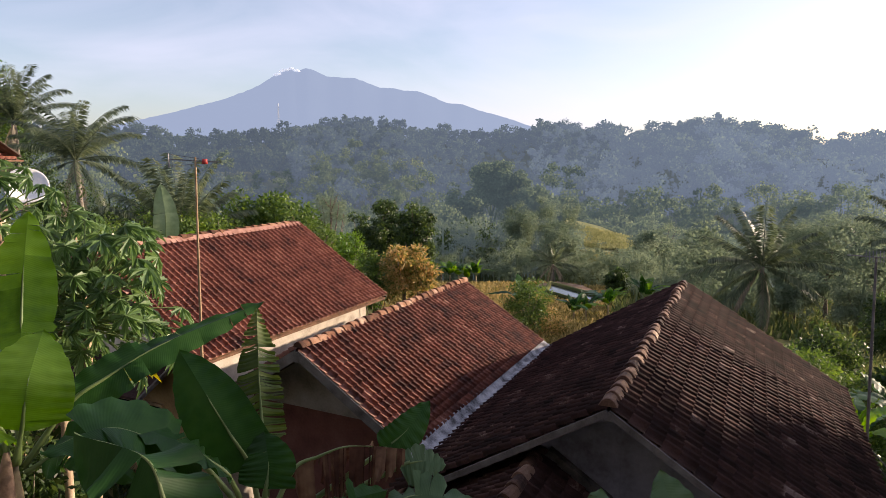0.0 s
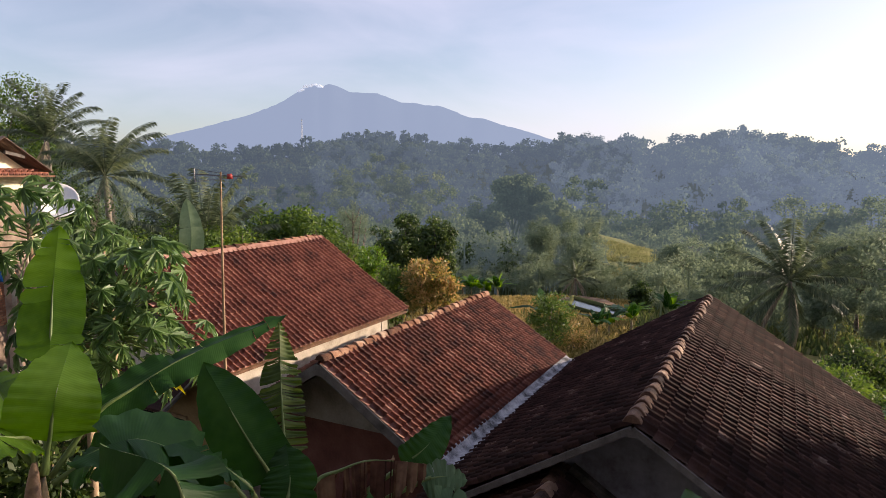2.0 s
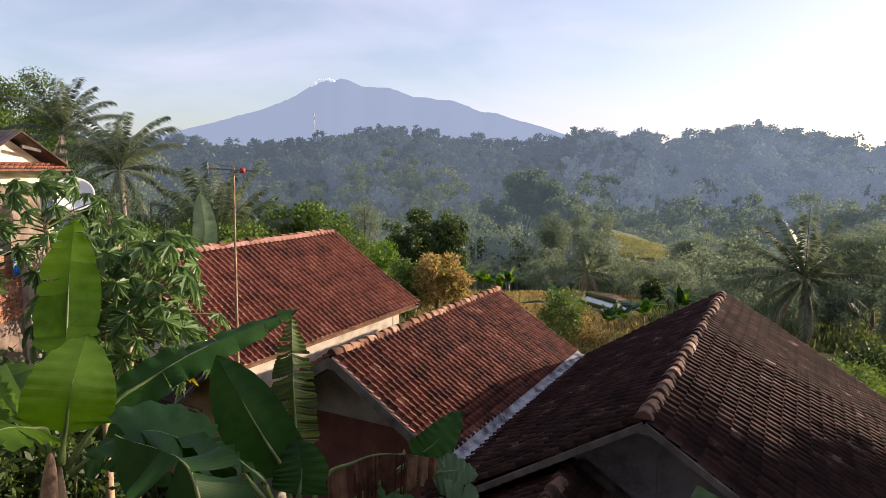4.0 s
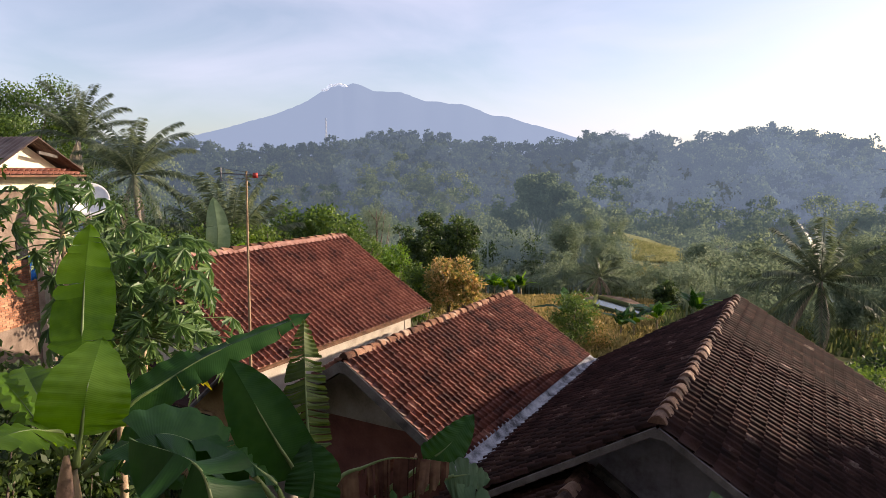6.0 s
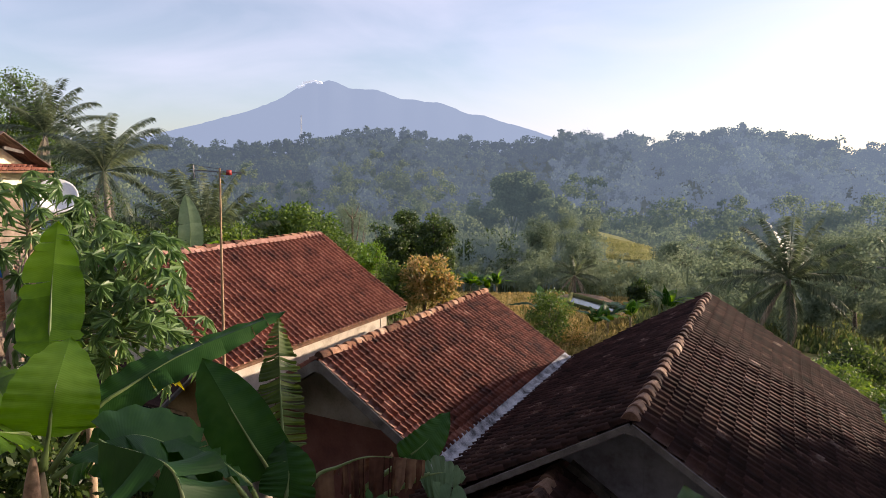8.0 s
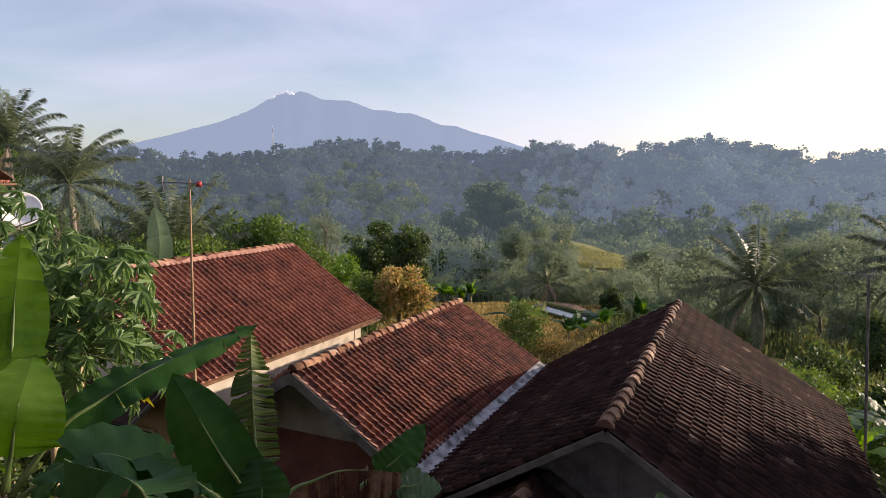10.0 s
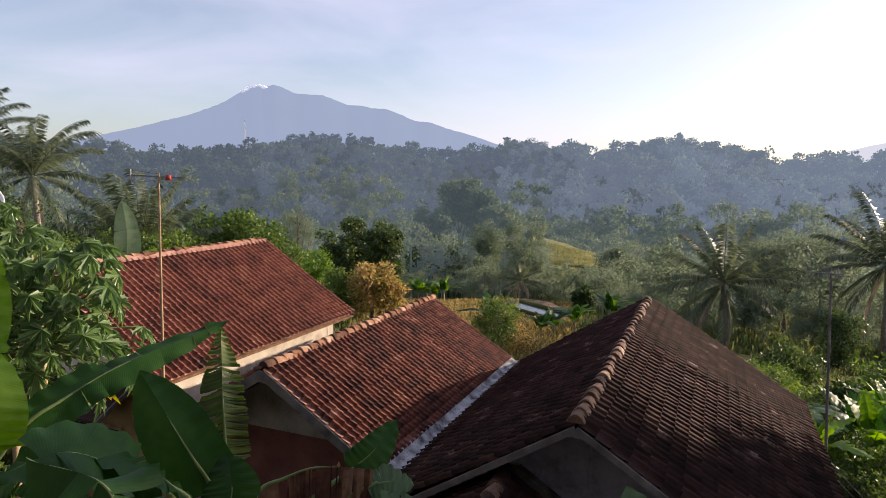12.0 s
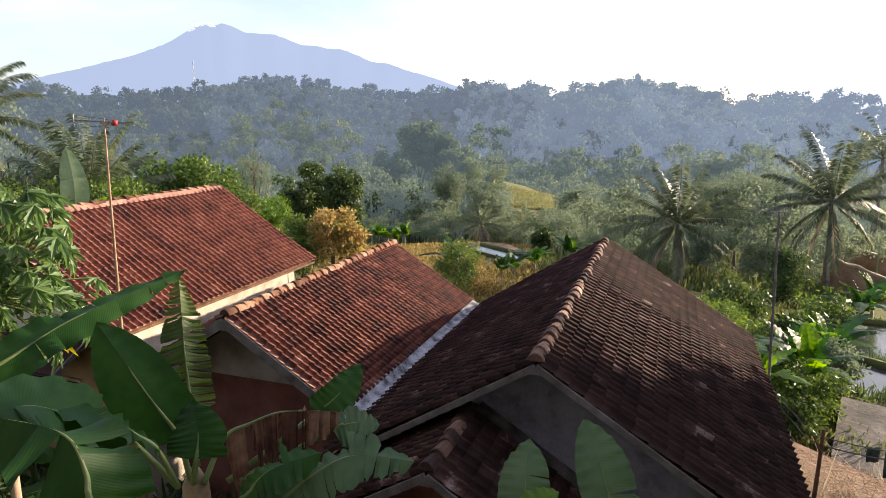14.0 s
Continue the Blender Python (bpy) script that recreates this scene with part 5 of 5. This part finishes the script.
for sg, name in ((1, "roof"), (-1, "roof")):
    s = Shape()
    n = 26
    ap, run, drop = 0.0, (1.65 if sg > 0 else 1.5), (0.88 if sg > 0 else 0.84)
    for j in range(2):
        for k in range(n * 2 + 1):
            b = -3.2 + (3.75) * k / (n * 2)
            s.v.append(tuple(hp(ap + sg * run * j, b, 1.0 - drop * j + 0.022 * (k % 2))))
    m = n * 2 + 1
    s.f = [(k, k + 1, m + k + 1, m + k) for k in range(m - 1)]
    rf = part(name, s, ZINC, bh, "rusty corrugated zinc sheet")
    rf.modifiers.new("thick", "SOLIDIFY").thickness = 0.02
part("purlin", Shape().beam(hp(0.1, 0.4, 0.62), hp(0.75, 0.4, 0.52), 0.06, 0.08), BOARD, bh)
rt = part("lower_roof", hbox(Shape(), -1.5, 1.6, -0.05, 0.62, -0.02, 0.03), BROWN_WOOD, bh, "narrow tiled eave below the gable")
tile_me = mesh_of("tile", TILE.v, TILE.f, TILE_RED, True)
for k in range(15):
    for j in range(2):
        b = new("tile", tile_me)
        b.parent = rt
        m = Matrix((u, w * 0.94 - Vector((0, 0, 0.34)), Vector((0, 0, 1)))).transposed().to_4x4()
        m.translation = hp(-1.42 + 0.205 * k, 0.05 + 0.27 * j, 0.12 - 0.09 * j)
        b.matrix_basis = m
dish = thing("satellite_dish", "large white satellite dish beside the brick house", "satellite dish")
bowl = Shape()
dc, dn = Vector((-17.03, 9.92, -0.66)), Vector((0.72, -0.45, 0.5)).normalized()
da = dn.cross(Vector((0, 0, 1))).normalized()
db = da.cross(dn)
bowl.v = [tuple(dc - dn * 0.16)] + [tuple(dc + (da * math.cos(a) * 0.52 + db * math.sin(a) * 0.52) * q + dn * (-0.16 + 0.22 * q * q)) for q in (0.33, 0.66, 1.0) for a in (k * math.tau / 24 for k in range(24))]
bowl.f = [(0, 1 + k, 1 + (k + 1) % 24) for k in range(24)] + [(1 + 24 * i + k, 1 + 24 * (i + 1) + k, 1 + 24 * (i + 1) + (k + 1) % 24, 1 + 24 * i + (k + 1) % 24) for i in range(2) for k in range(24)]
bw = part("bowl", bowl, WHITE, dish, smooth=True)
bw.modifiers.new("thick", "SOLIDIFY").thickness = 0.02
part("stand", Shape().tube([dc - dn * 0.18, (dc.x - 0.15, dc.y + 0.1, -1.4)], 0.035, 7), ANTENNA, dish)
part("feed_arm", Shape().tube([dc - db * 0.46 + dn * 0.05, dc + dn * 0.45], 0.012, 5), ANTENNA, dish)
part("side_wall", hbox(Shape(), 1.25, 2.4, -3.0, -0.55, -6.5, -1.4), PLASTER, bh)
part("side_roof", hbox(Shape(), 1.25, 2.6, -3.0, -0.1, -1.40, -1.32), ZINC, bh, "rusty zinc lean-to roof")
part("window", hbox(Shape(), -0.32, 0.05, -0.125, -0.09, -2.2, -1.7), DARK_GLASS, bh)
tw = Shape()
n = 9
for j in range(7):
    for k in range(n):
        p = hp(-0.12 + 0.26 * k / (n - 1) * (1 - 0.1 * j / 6), 0.05 + 0.03 * math.sin(k * 1.9 + j * 0.3), -2.1 - 0.66 * j / 6 - 0.02 * math.sin(k))
        tw.v.append(tuple(p))
tw.f = [(j * n + k, j * n + k + 1, (j + 1) * n + k + 1, (j + 1) * n + k) for j in range(6) for k in range(n - 1)]
towel = tagged(part("towel", tw, BLUE, smooth=True), "blue towel hung out on the brick house", "towel")
towel.modifiers.new("thick", "SOLIDIFY").thickness = 0.012

# front of the red-roofed house: ochre wall, windows under a dark lean-to
s = Shape()
lean = [(-13.3, 7.28, -4.26), (-9.75, 7.28, -4.26), (-9.75, 8.04, -3.86), (-13.3, 8.04, -3.86)]
s.add(lean + [(x, y, z - 0.05) for x, y, z in lean], [(0, 1, 2, 3), (7, 6, 5, 4), (0, 4, 5, 1), (1, 5, 6, 2), (2, 6, 7, 3), (3, 7, 4, 0)])
# the sheet's dark colour also stands in for shade under the eave
part("lean_to", s, TILE_DARK, house_1, "lean-to sheet over the windows, darkened for the eave's shade")
part("rafter", Shape().beam((-9.72, 7.25, -4.28), (-9.72, 8.04, -3.87), 0.05, 0.07), BOARD, house_1, "pale rafter at the end of the lean-to")
part("front_wall", Shape().box((-13.7, 8.05, FLOOR), (-8.79, 8.096, -3.9)), OCHRE, house_1, "ochre wall with dark windows")
for x in (-12.35, -11.16, -10.31):
    fr = Shape()
    for a, b in (((x - 0.29, 8.0, -6.0), (x - 0.23, 8.052, -4.68)), ((x + 0.23, 8.0, -6.0), (x + 0.29, 8.052, -4.68)), ((x - 0.23, 8.0, -4.74), (x + 0.23, 8.052, -4.68)), ((x - 0.23, 8.0, -6.0), (x + 0.23, 8.052, -5.94))):
        fr.box(a, b)
    wd = part("window", fr, BAMBOO, house_1, "pale wooden window frame")
    part("pane", Shape().box((x - 0.23, 8.02, -5.94), (x + 0.23, 8.054, -4.74)), DARK_GLASS, wd)

# porch roof in front of the grey gable
porch = thing("porch_roof", "small dark tiled porch roof in front of the gable", "roof")
PR = (-2.2, 5.58, -3.62)
s = Shape()
slab(s, PR, 1.64, 1.95, 1), slab(s, PR, 1.64, 1.55, -1)
pb = part("boarding", s, BROWN_WOOD, porch)
slope(pb, PR, 1.64, 1.95, 1, TILE_DARK, rng, lambda i, k, r, c: True, col=0.165)
slope(pb, PR, 1.64, 1.55, -1, TILE_DARK, rng, lambda i, k, r, c: True, col=0.165)
ridge_caps(pb, PR, 1.6, rng, step=0.27, mat=RIDGE_OLD)
barges(pb, PR, 1.55, 1.95, PR[1] - 0.018, BOARD, 0.09)
for sg, run in ((1, 1.9), (-1, 1.5)):
    part("flashing", Shape().beam((PR[0] + sg * 0.1, 7.19, PR[2] + 0.06), (PR[0] + sg * run, 7.19, PR[2] + 0.12 - run * SP / CP), 0.11, 0.1, (sg * SP, 0, CP)), MORTAR_OLD, pb, "mossy cement flashing against the gable")
s = Shape()
gable_wall(s, PR[0] - 1.3, PR[0] + 1.6, 5.95, 0.12, FLOOR, PR[0], PR[2])
part("front_wall", s, PLASTER_RED, porch)

# power line over the dark roof
tagged(part("cable", Shape().tube(spline([(-2.31, 12.4, -3.25), (-1.7, 11.4, -2.93), (-1.09, 10.38, -2.60)], 4), 0.005, 5), BAMBOO), "thin cable strung over the dark roof", "cable")

# canal and paddies
DRY_EDGE = material("dry_grass_edge", [(0.2, (0.2, 0.17, 0.1)), (0.8, (0.4, 0.34, 0.22))], 0.9, 1, 10, 0.8, 0.05, coords="World")
WATER = material("still_paddy_water", [(0.2, (0.03, 0.035, 0.03)), (0.8, (0.07, 0.075, 0.06))], 0.12, 0.5, 4, 0.15, 0.02, spec=0.8, coords="World")
STONE = material("grey_stone_bank", [(0.25, (0.05, 0.047, 0.042)), (0.5, (0.11, 0.10, 0.088)), (0.75, (0.2, 0.18, 0.15))], 0.9, 1, 8, 0.6, 0.04, coords="World")


def paddy(name, label, corners, mat, lift, wall=0.25, cat="paddy"):
    """A level field with a low bank round it."""
    z = max(ground_z(x, y) for x, y in corners) + lift
    t = thing(name, label, cat, kind="structure")
    n = len(corners)
    s = Shape()
    s.v = [(x, y, z) for x, y in corners] + [(x, y, z - 3) for x, y in corners]
    s.f = [tuple(range(n))] + [(k, k + n, (k + 1) % n + n, (k + 1) % n) for k in range(n)]
    part("surface", s, mat, t)
    if wall:
        for k in range(n):
            (x0, y0), (x1, y1) = corners[k], corners[(k + 1) % n]
            b = Shape()
            pts = [(x0 + (x1 - x0) * q / 8 + 0.08 * noise.noise((x0 + q, y0, 3)), y0 + (y1 - y0) * q / 8, z + 0.02 + 0.05 * noise.noise((x0 + q, y1, 8))) for q in range(9)]
            b.tube(pts, wall * 0.8, 6)
            part("bank", b, EARTH, t, smooth=True)
    return t


def polar(az, r):
    return (r * math.sin(radians(az)), r * math.cos(radians(az)))


paddy("paddy_field", "flooded rice paddy reflecting the sky", [polar(13.2, 27), polar(20, 25.5), polar(20, 34), polar(13.4, 33)], WATER, 0.1)
paddy("paddy_field", "flooded rice paddy reflecting the sky", [polar(13.6, 21.8), polar(21, 20.6), polar(20.6, 24.8), polar(13.4, 26)], WATER, 0.05)
paddy("concrete_yard", "pale concrete yard below the paddies", [polar(14.2, 15.8), polar(22, 15.0), polar(21, 19.6), polar(14.4, 19.8)], STONE, 0.02, 0.0, "yard")
paddy("canal", "narrow canal shining between fields", [polar(-16.9, 67), polar(-11.2, 60), polar(-10.8, 64), polar(-16.5, 72)], WATER, -0.25, 0.35, "canal")
paddy("soil_field", "bare brown soil beyond the canal", [polar(-18.2, 78), polar(-16.4, 75.5), polar(-14.2, 74), polar(-12.6, 75), polar(-12.3, 79), polar(-13.6, 83), polar(-15.8, 85), polar(-17.6, 83)], SOIL, -0.5, 0.0, "field")
paddy("garden_soil", "bare brown soil with straw beside the dark roof", [polar(9.2, 11.6), polar(20, 11), polar(21, 14.2), polar(9.4, 15.6)], SOIL, 0.03, 0.0, "soil")

# yellow-green field on a spur in the valley, sloping towards the houses
FIELD = [(-15.6, 124, -16.4), (-12.6, 121, -17.2), (-9.2, 128, -17.4), (-9.6, 138, -16.4), (-12.2, 143, -14.4), (-15.2, 142, -12.6)]
FOOT = [(-18.5, 104, -24), (-12.6, 100, -24), (-6.5, 112, -24), (-6.8, 150, -28), (-12.2, 165, -30), (-18.2, 160, -30)]
field = thing("spur_field", "sunlit yellow-green field on a spur in the valley", "field", kind="structure")
top = Shape()
top.v, top.f = [(*polar(a, r), z) for a, r, z in FIELD], [(0, 1, 2), (0, 2, 3), (0, 3, 4), (0, 4, 5)]
part("surface", top, LEAF_OLIVE, field)
skirt = Shape()
skirt.v = [(*polar(a, r), z) for a, r, z in FIELD + FOOT]
skirt.f = [(k, k + 6, (k + 1) % 6 + 6, (k + 1) % 6) for k in range(6)]
part("bank", skirt, EARTH, field)
woods("spur_hedge", "green bushes on the bank below the field", LEAF_MID, 46, -17, -8, lambda g, az: g.uniform(100, 114), 47, 3, 5, 620, 0.4)

# earth walls of the terraces beyond the paddies
for r, z0, z1 in ((58, -9.4, -10.7), (50, -9.1, -10.9)):
    wall = thing("terrace_wall", "brown earth terrace wall with a pale edge", "wall", kind="structure")
    (xa, ya), (xb, yb) = polar(12.2, r), polar(21, r - 3)
    face, edge = Shape(), Shape()
    n = 24
    for k in range(n + 1):
        u = k / n
        x, y = xa + (xb - xa) * u, ya + (yb - ya) * u
        z = z0 + (z1 - z0) * u + 0.16 * noise.noise((u * 9, r, 1))
        face.v += [(x, y - 0.5, z - 5), (x, y - 0.1, z), (x, y + 0.6, z), (x, y + 1.0, z - 5)]
        edge.v += [(x, y - 0.16, z - 0.06), (x, y - 0.12, z + 0.07 + 0.05 * noise.noise((u * 30, r, 5))), (x, y + 0.62, z + 0.07), (x, y + 0.66, z - 0.06)]
    for sh in (face, edge):
        sh.f = [(k * 4 + q, k * 4 + 4 + q, k * 4 + 5 + q, k * 4 + 1 + q) for k in range(n) for q in range(3)]
    part("face", face, SOIL, wall)
    part("edge", edge, DRY_EDGE, wall, "dry pale grass along the top")

# clothes line with washing
line = thing("clothes_line", "sagging clothes line on rough wooden posts", "clothes line")
p0, p1, p2 = (1.95, 12.2, -4.75), (2.75, 11.6, -5.32), (5.6, 12.6, -5.75)
g0 = ground_z(2.75, 11.5)
post = part("post", Shape().tube([(2.72, 11.5, g0 - 0.3), (2.76, 11.56, -6.0), (2.78, 11.6, -5.2)], [0.045, 0.035, 0.03], 7), BROWN_WOOD, line)
part("post", Shape().tube([(5.6, 12.6, ground_z(5.6, 12.6) - 0.3), (5.6, 12.6, -5.65)], [0.04, 0.03], 7), BROWN_WOOD, line)
part("fork", Shape().tube([(2.76, 11.56, -5.6), (2.62, 11.5, -5.3)], [0.025, 0.015], 6), BROWN_WOOD, post)
for dz in (0.0, -0.16):
    part("line", Shape().tube(spline([(p0[0], p0[1], p0[2] + dz), ((p0[0] + p1[0]) / 2, 11.9, -5.1 + dz), (p1[0], p1[1], p1[2] + dz), (4.2, 12.1, -5.66 + dz), (p2[0], p2[1], p2[2] + dz)], 20), 0.011, 5), BOARD, line)
CLOTH = material("dark_olive_cloth", [(0.2, (0.03, 0.04, 0.035)), (0.8, (0.10, 0.12, 0.09))], 0.9, 6, 60, 0.3, 0.005)
for x0, wd, ln in ((3.55, 0.2, 0.28), (3.85, 0.42, 0.55)):
    c = Shape()
    for j in range(5):
        for k in range(7):
            c.v.append((x0 + wd * k / 6, 11.9 + 0.25 * (x0 + wd * k / 6 - 3.4) + 0.025 * math.sin(k * 1.8 + j), -5.55 - 0.04 * (x0 - 3.4) - ln * j / 4))
    c.f = [(j * 7 + k, j * 7 + k + 1, (j + 1) * 7 + k + 1, (j + 1) * 7 + k) for j in range(4) for k in range(6)]
    cl = tagged(part("washing", c, CLOTH, smooth=True), "dark washing hung on the line", "clothes")
    cl.modifiers.new("thick", "SOLIDIFY").thickness = 0.01


# grass, straw and rice: uncountable blades
def blades(name, label, spots, mat, height, lean, rng, cat="grass", width=0.035):
    q = np.asarray(spots, float)
    n = len(q)
    a = rng.random(n) * math.tau
    side = np.stack([np.cos(a), np.sin(a), np.zeros(n)], 1) * width * (0.6 + rng.random((n, 1)))
    up = np.stack([rng.normal(size=n) * lean, rng.normal(size=n) * lean, np.ones(n)], 1) * height * (0.5 + rng.random((n, 1)))
    v = np.stack([q - side, q + side, q + side * 0.2 + up, q - side * 0.2 + up], 1).reshape(-1, 3)
    return tagged(part(name, (v, None), mat), label, cat, kind="stuff")


def scatter(rng, n, az0, az1, r0, r1, dz=0.0, clump=0.0):
    out = []
    while len(out) < n:
        az, r = rng.uniform(az0, az1), math.sqrt(rng.uniform(r0 * r0, r1 * r1))
        x, y = polar(az, r)
        if clump and noise.noise((x * 0.25, y * 0.25, 2)) < clump:
            continue
        out.append((x, y, ground_z(x, y) + dz))
    return out


GRASS = leaf("field_grass", (0.04, 0.065, 0.022), (0.085, 0.115, 0.042), (0.17, 0.175, 0.075), 0.7, 0.4, 0.3, 0.8, 0.2)
STRAW = material("dry_straw", [(0.15, (0.25, 0.17, 0.08)), (0.5, (0.48, 0.36, 0.19)), (0.85, (0.62, 0.5, 0.3))], 0.85, 2, 20, 0, vary=0.6, coords="World")
g = np.random.default_rng(77)
DRY_GRASS = leaf("dry_field_grass", (0.13, 0.12, 0.04), (0.27, 0.225, 0.085), (0.42, 0.34, 0.15), 0.8, 0.35, 0.4, 0.8, 0.15)
blades("field_grass", "tufted dry grass over the terraced slope", scatter(g, 52000, -32, -11, 26, 92, -0.05), DRY_GRASS, 0.32, 0.5, g, width=0.09)
blades("terrace_grass", "tan grass on the curved terraces", scatter(g, 26000, -30, -16, 52, 96, -0.05), DRY_GRASS, 0.4, 0.5, g, width=0.16)
blades("valley_grass", "rough green grass on the valley floor", scatter(g, 12000, -11, 14, 45, 110, -0.05), GRASS, 0.6, 0.4, g, width=0.12)
blades("yard_grass", "green grass at the edge of the paddies", scatter(g, 9000, 8.5, 20, 15, 40, -0.02, -0.05), GRASS, 0.35, 0.4, g, width=0.05)
blades("slope_grass", "rough green grass and weeds on the near slope", scatter(g, 14000, -72, -20, 5.5, 26, -0.05), LEAF_DARK, 0.45, 0.5, g, width=0.05)
blades("straw_heap", "loose dry straw spread on the soil", [(x, y, z + 0.06) for x, y, z in scatter(g, 5000, 10.5, 19, 11.4, 14.5)], STRAW, 0.22, 2.2, g, "straw", 0.012)
blades("rice_seedlings", "rows of young rice standing in the flooded paddy", [(x, y, z + 0.15) for x, y, z in scatter(g, 1500, 13.6, 20, 21.5, 33.5, 0.0, 0.02)], LEAF_DARK, 0.35, 0.25, g, "rice", 0.03)
tufts = []
for k in range(9000):
    u, v = g.random(), g.random()
    az, r = -15.4 + 5.9 * u, 125 + 15 * v
    tufts.append((*polar(az, r), -16.9 - 0.3 * u + 3.4 * v * (1 - 0.75 * u)))
blades("field_crop", "yellow-green crop on the spur field", tufts, LEAF_OLIVE, 0.4, 0.5, g, "crop", 0.16)
for k, (az, r, top, w, hh, mat, nl) in enumerate(((11.2, 16.6, -6.3, 0.7, 0.7, LEAF_DARK, 2600), (13.3, 21, -6.2, 0.9, 0.9, LEAF_MID, 3000), (8.6, 22, -6.6, 1.0, 1.0, LEAF_DARK, 3200), (10.8, 25, -6.4, 1.2, 1.4, LEAF_DARK, 3600), (6.8, 24, -6.6, 1.2, 1.2, LEAF_GREEN, 3600), (3.4, 26, -6.7, 1.4, 1.3, LEAF_GREEN, 3800), (-0.6, 27, -7.0, 1.3, 1.3, LEAF_DARK, 3800), (12.2, 31, -7.2, 1.5, 1.5, LEAF_GREEN, 3600), (6.0, 34, -7.6, 1.8, 1.6, LEAF_DARK, 4200), (-3.8, 40, -8.8, 1.6, 1.6, LEAF_DARK, 4200))):
    p = at(az, r)
    tree("bush", "leafy green bush among the bananas", p, top - p[2], (w, w, hh), mat, 500 + k, leaves=nl, size=0.13 if r < 25 else 0.2, clumps=44, category="bush")
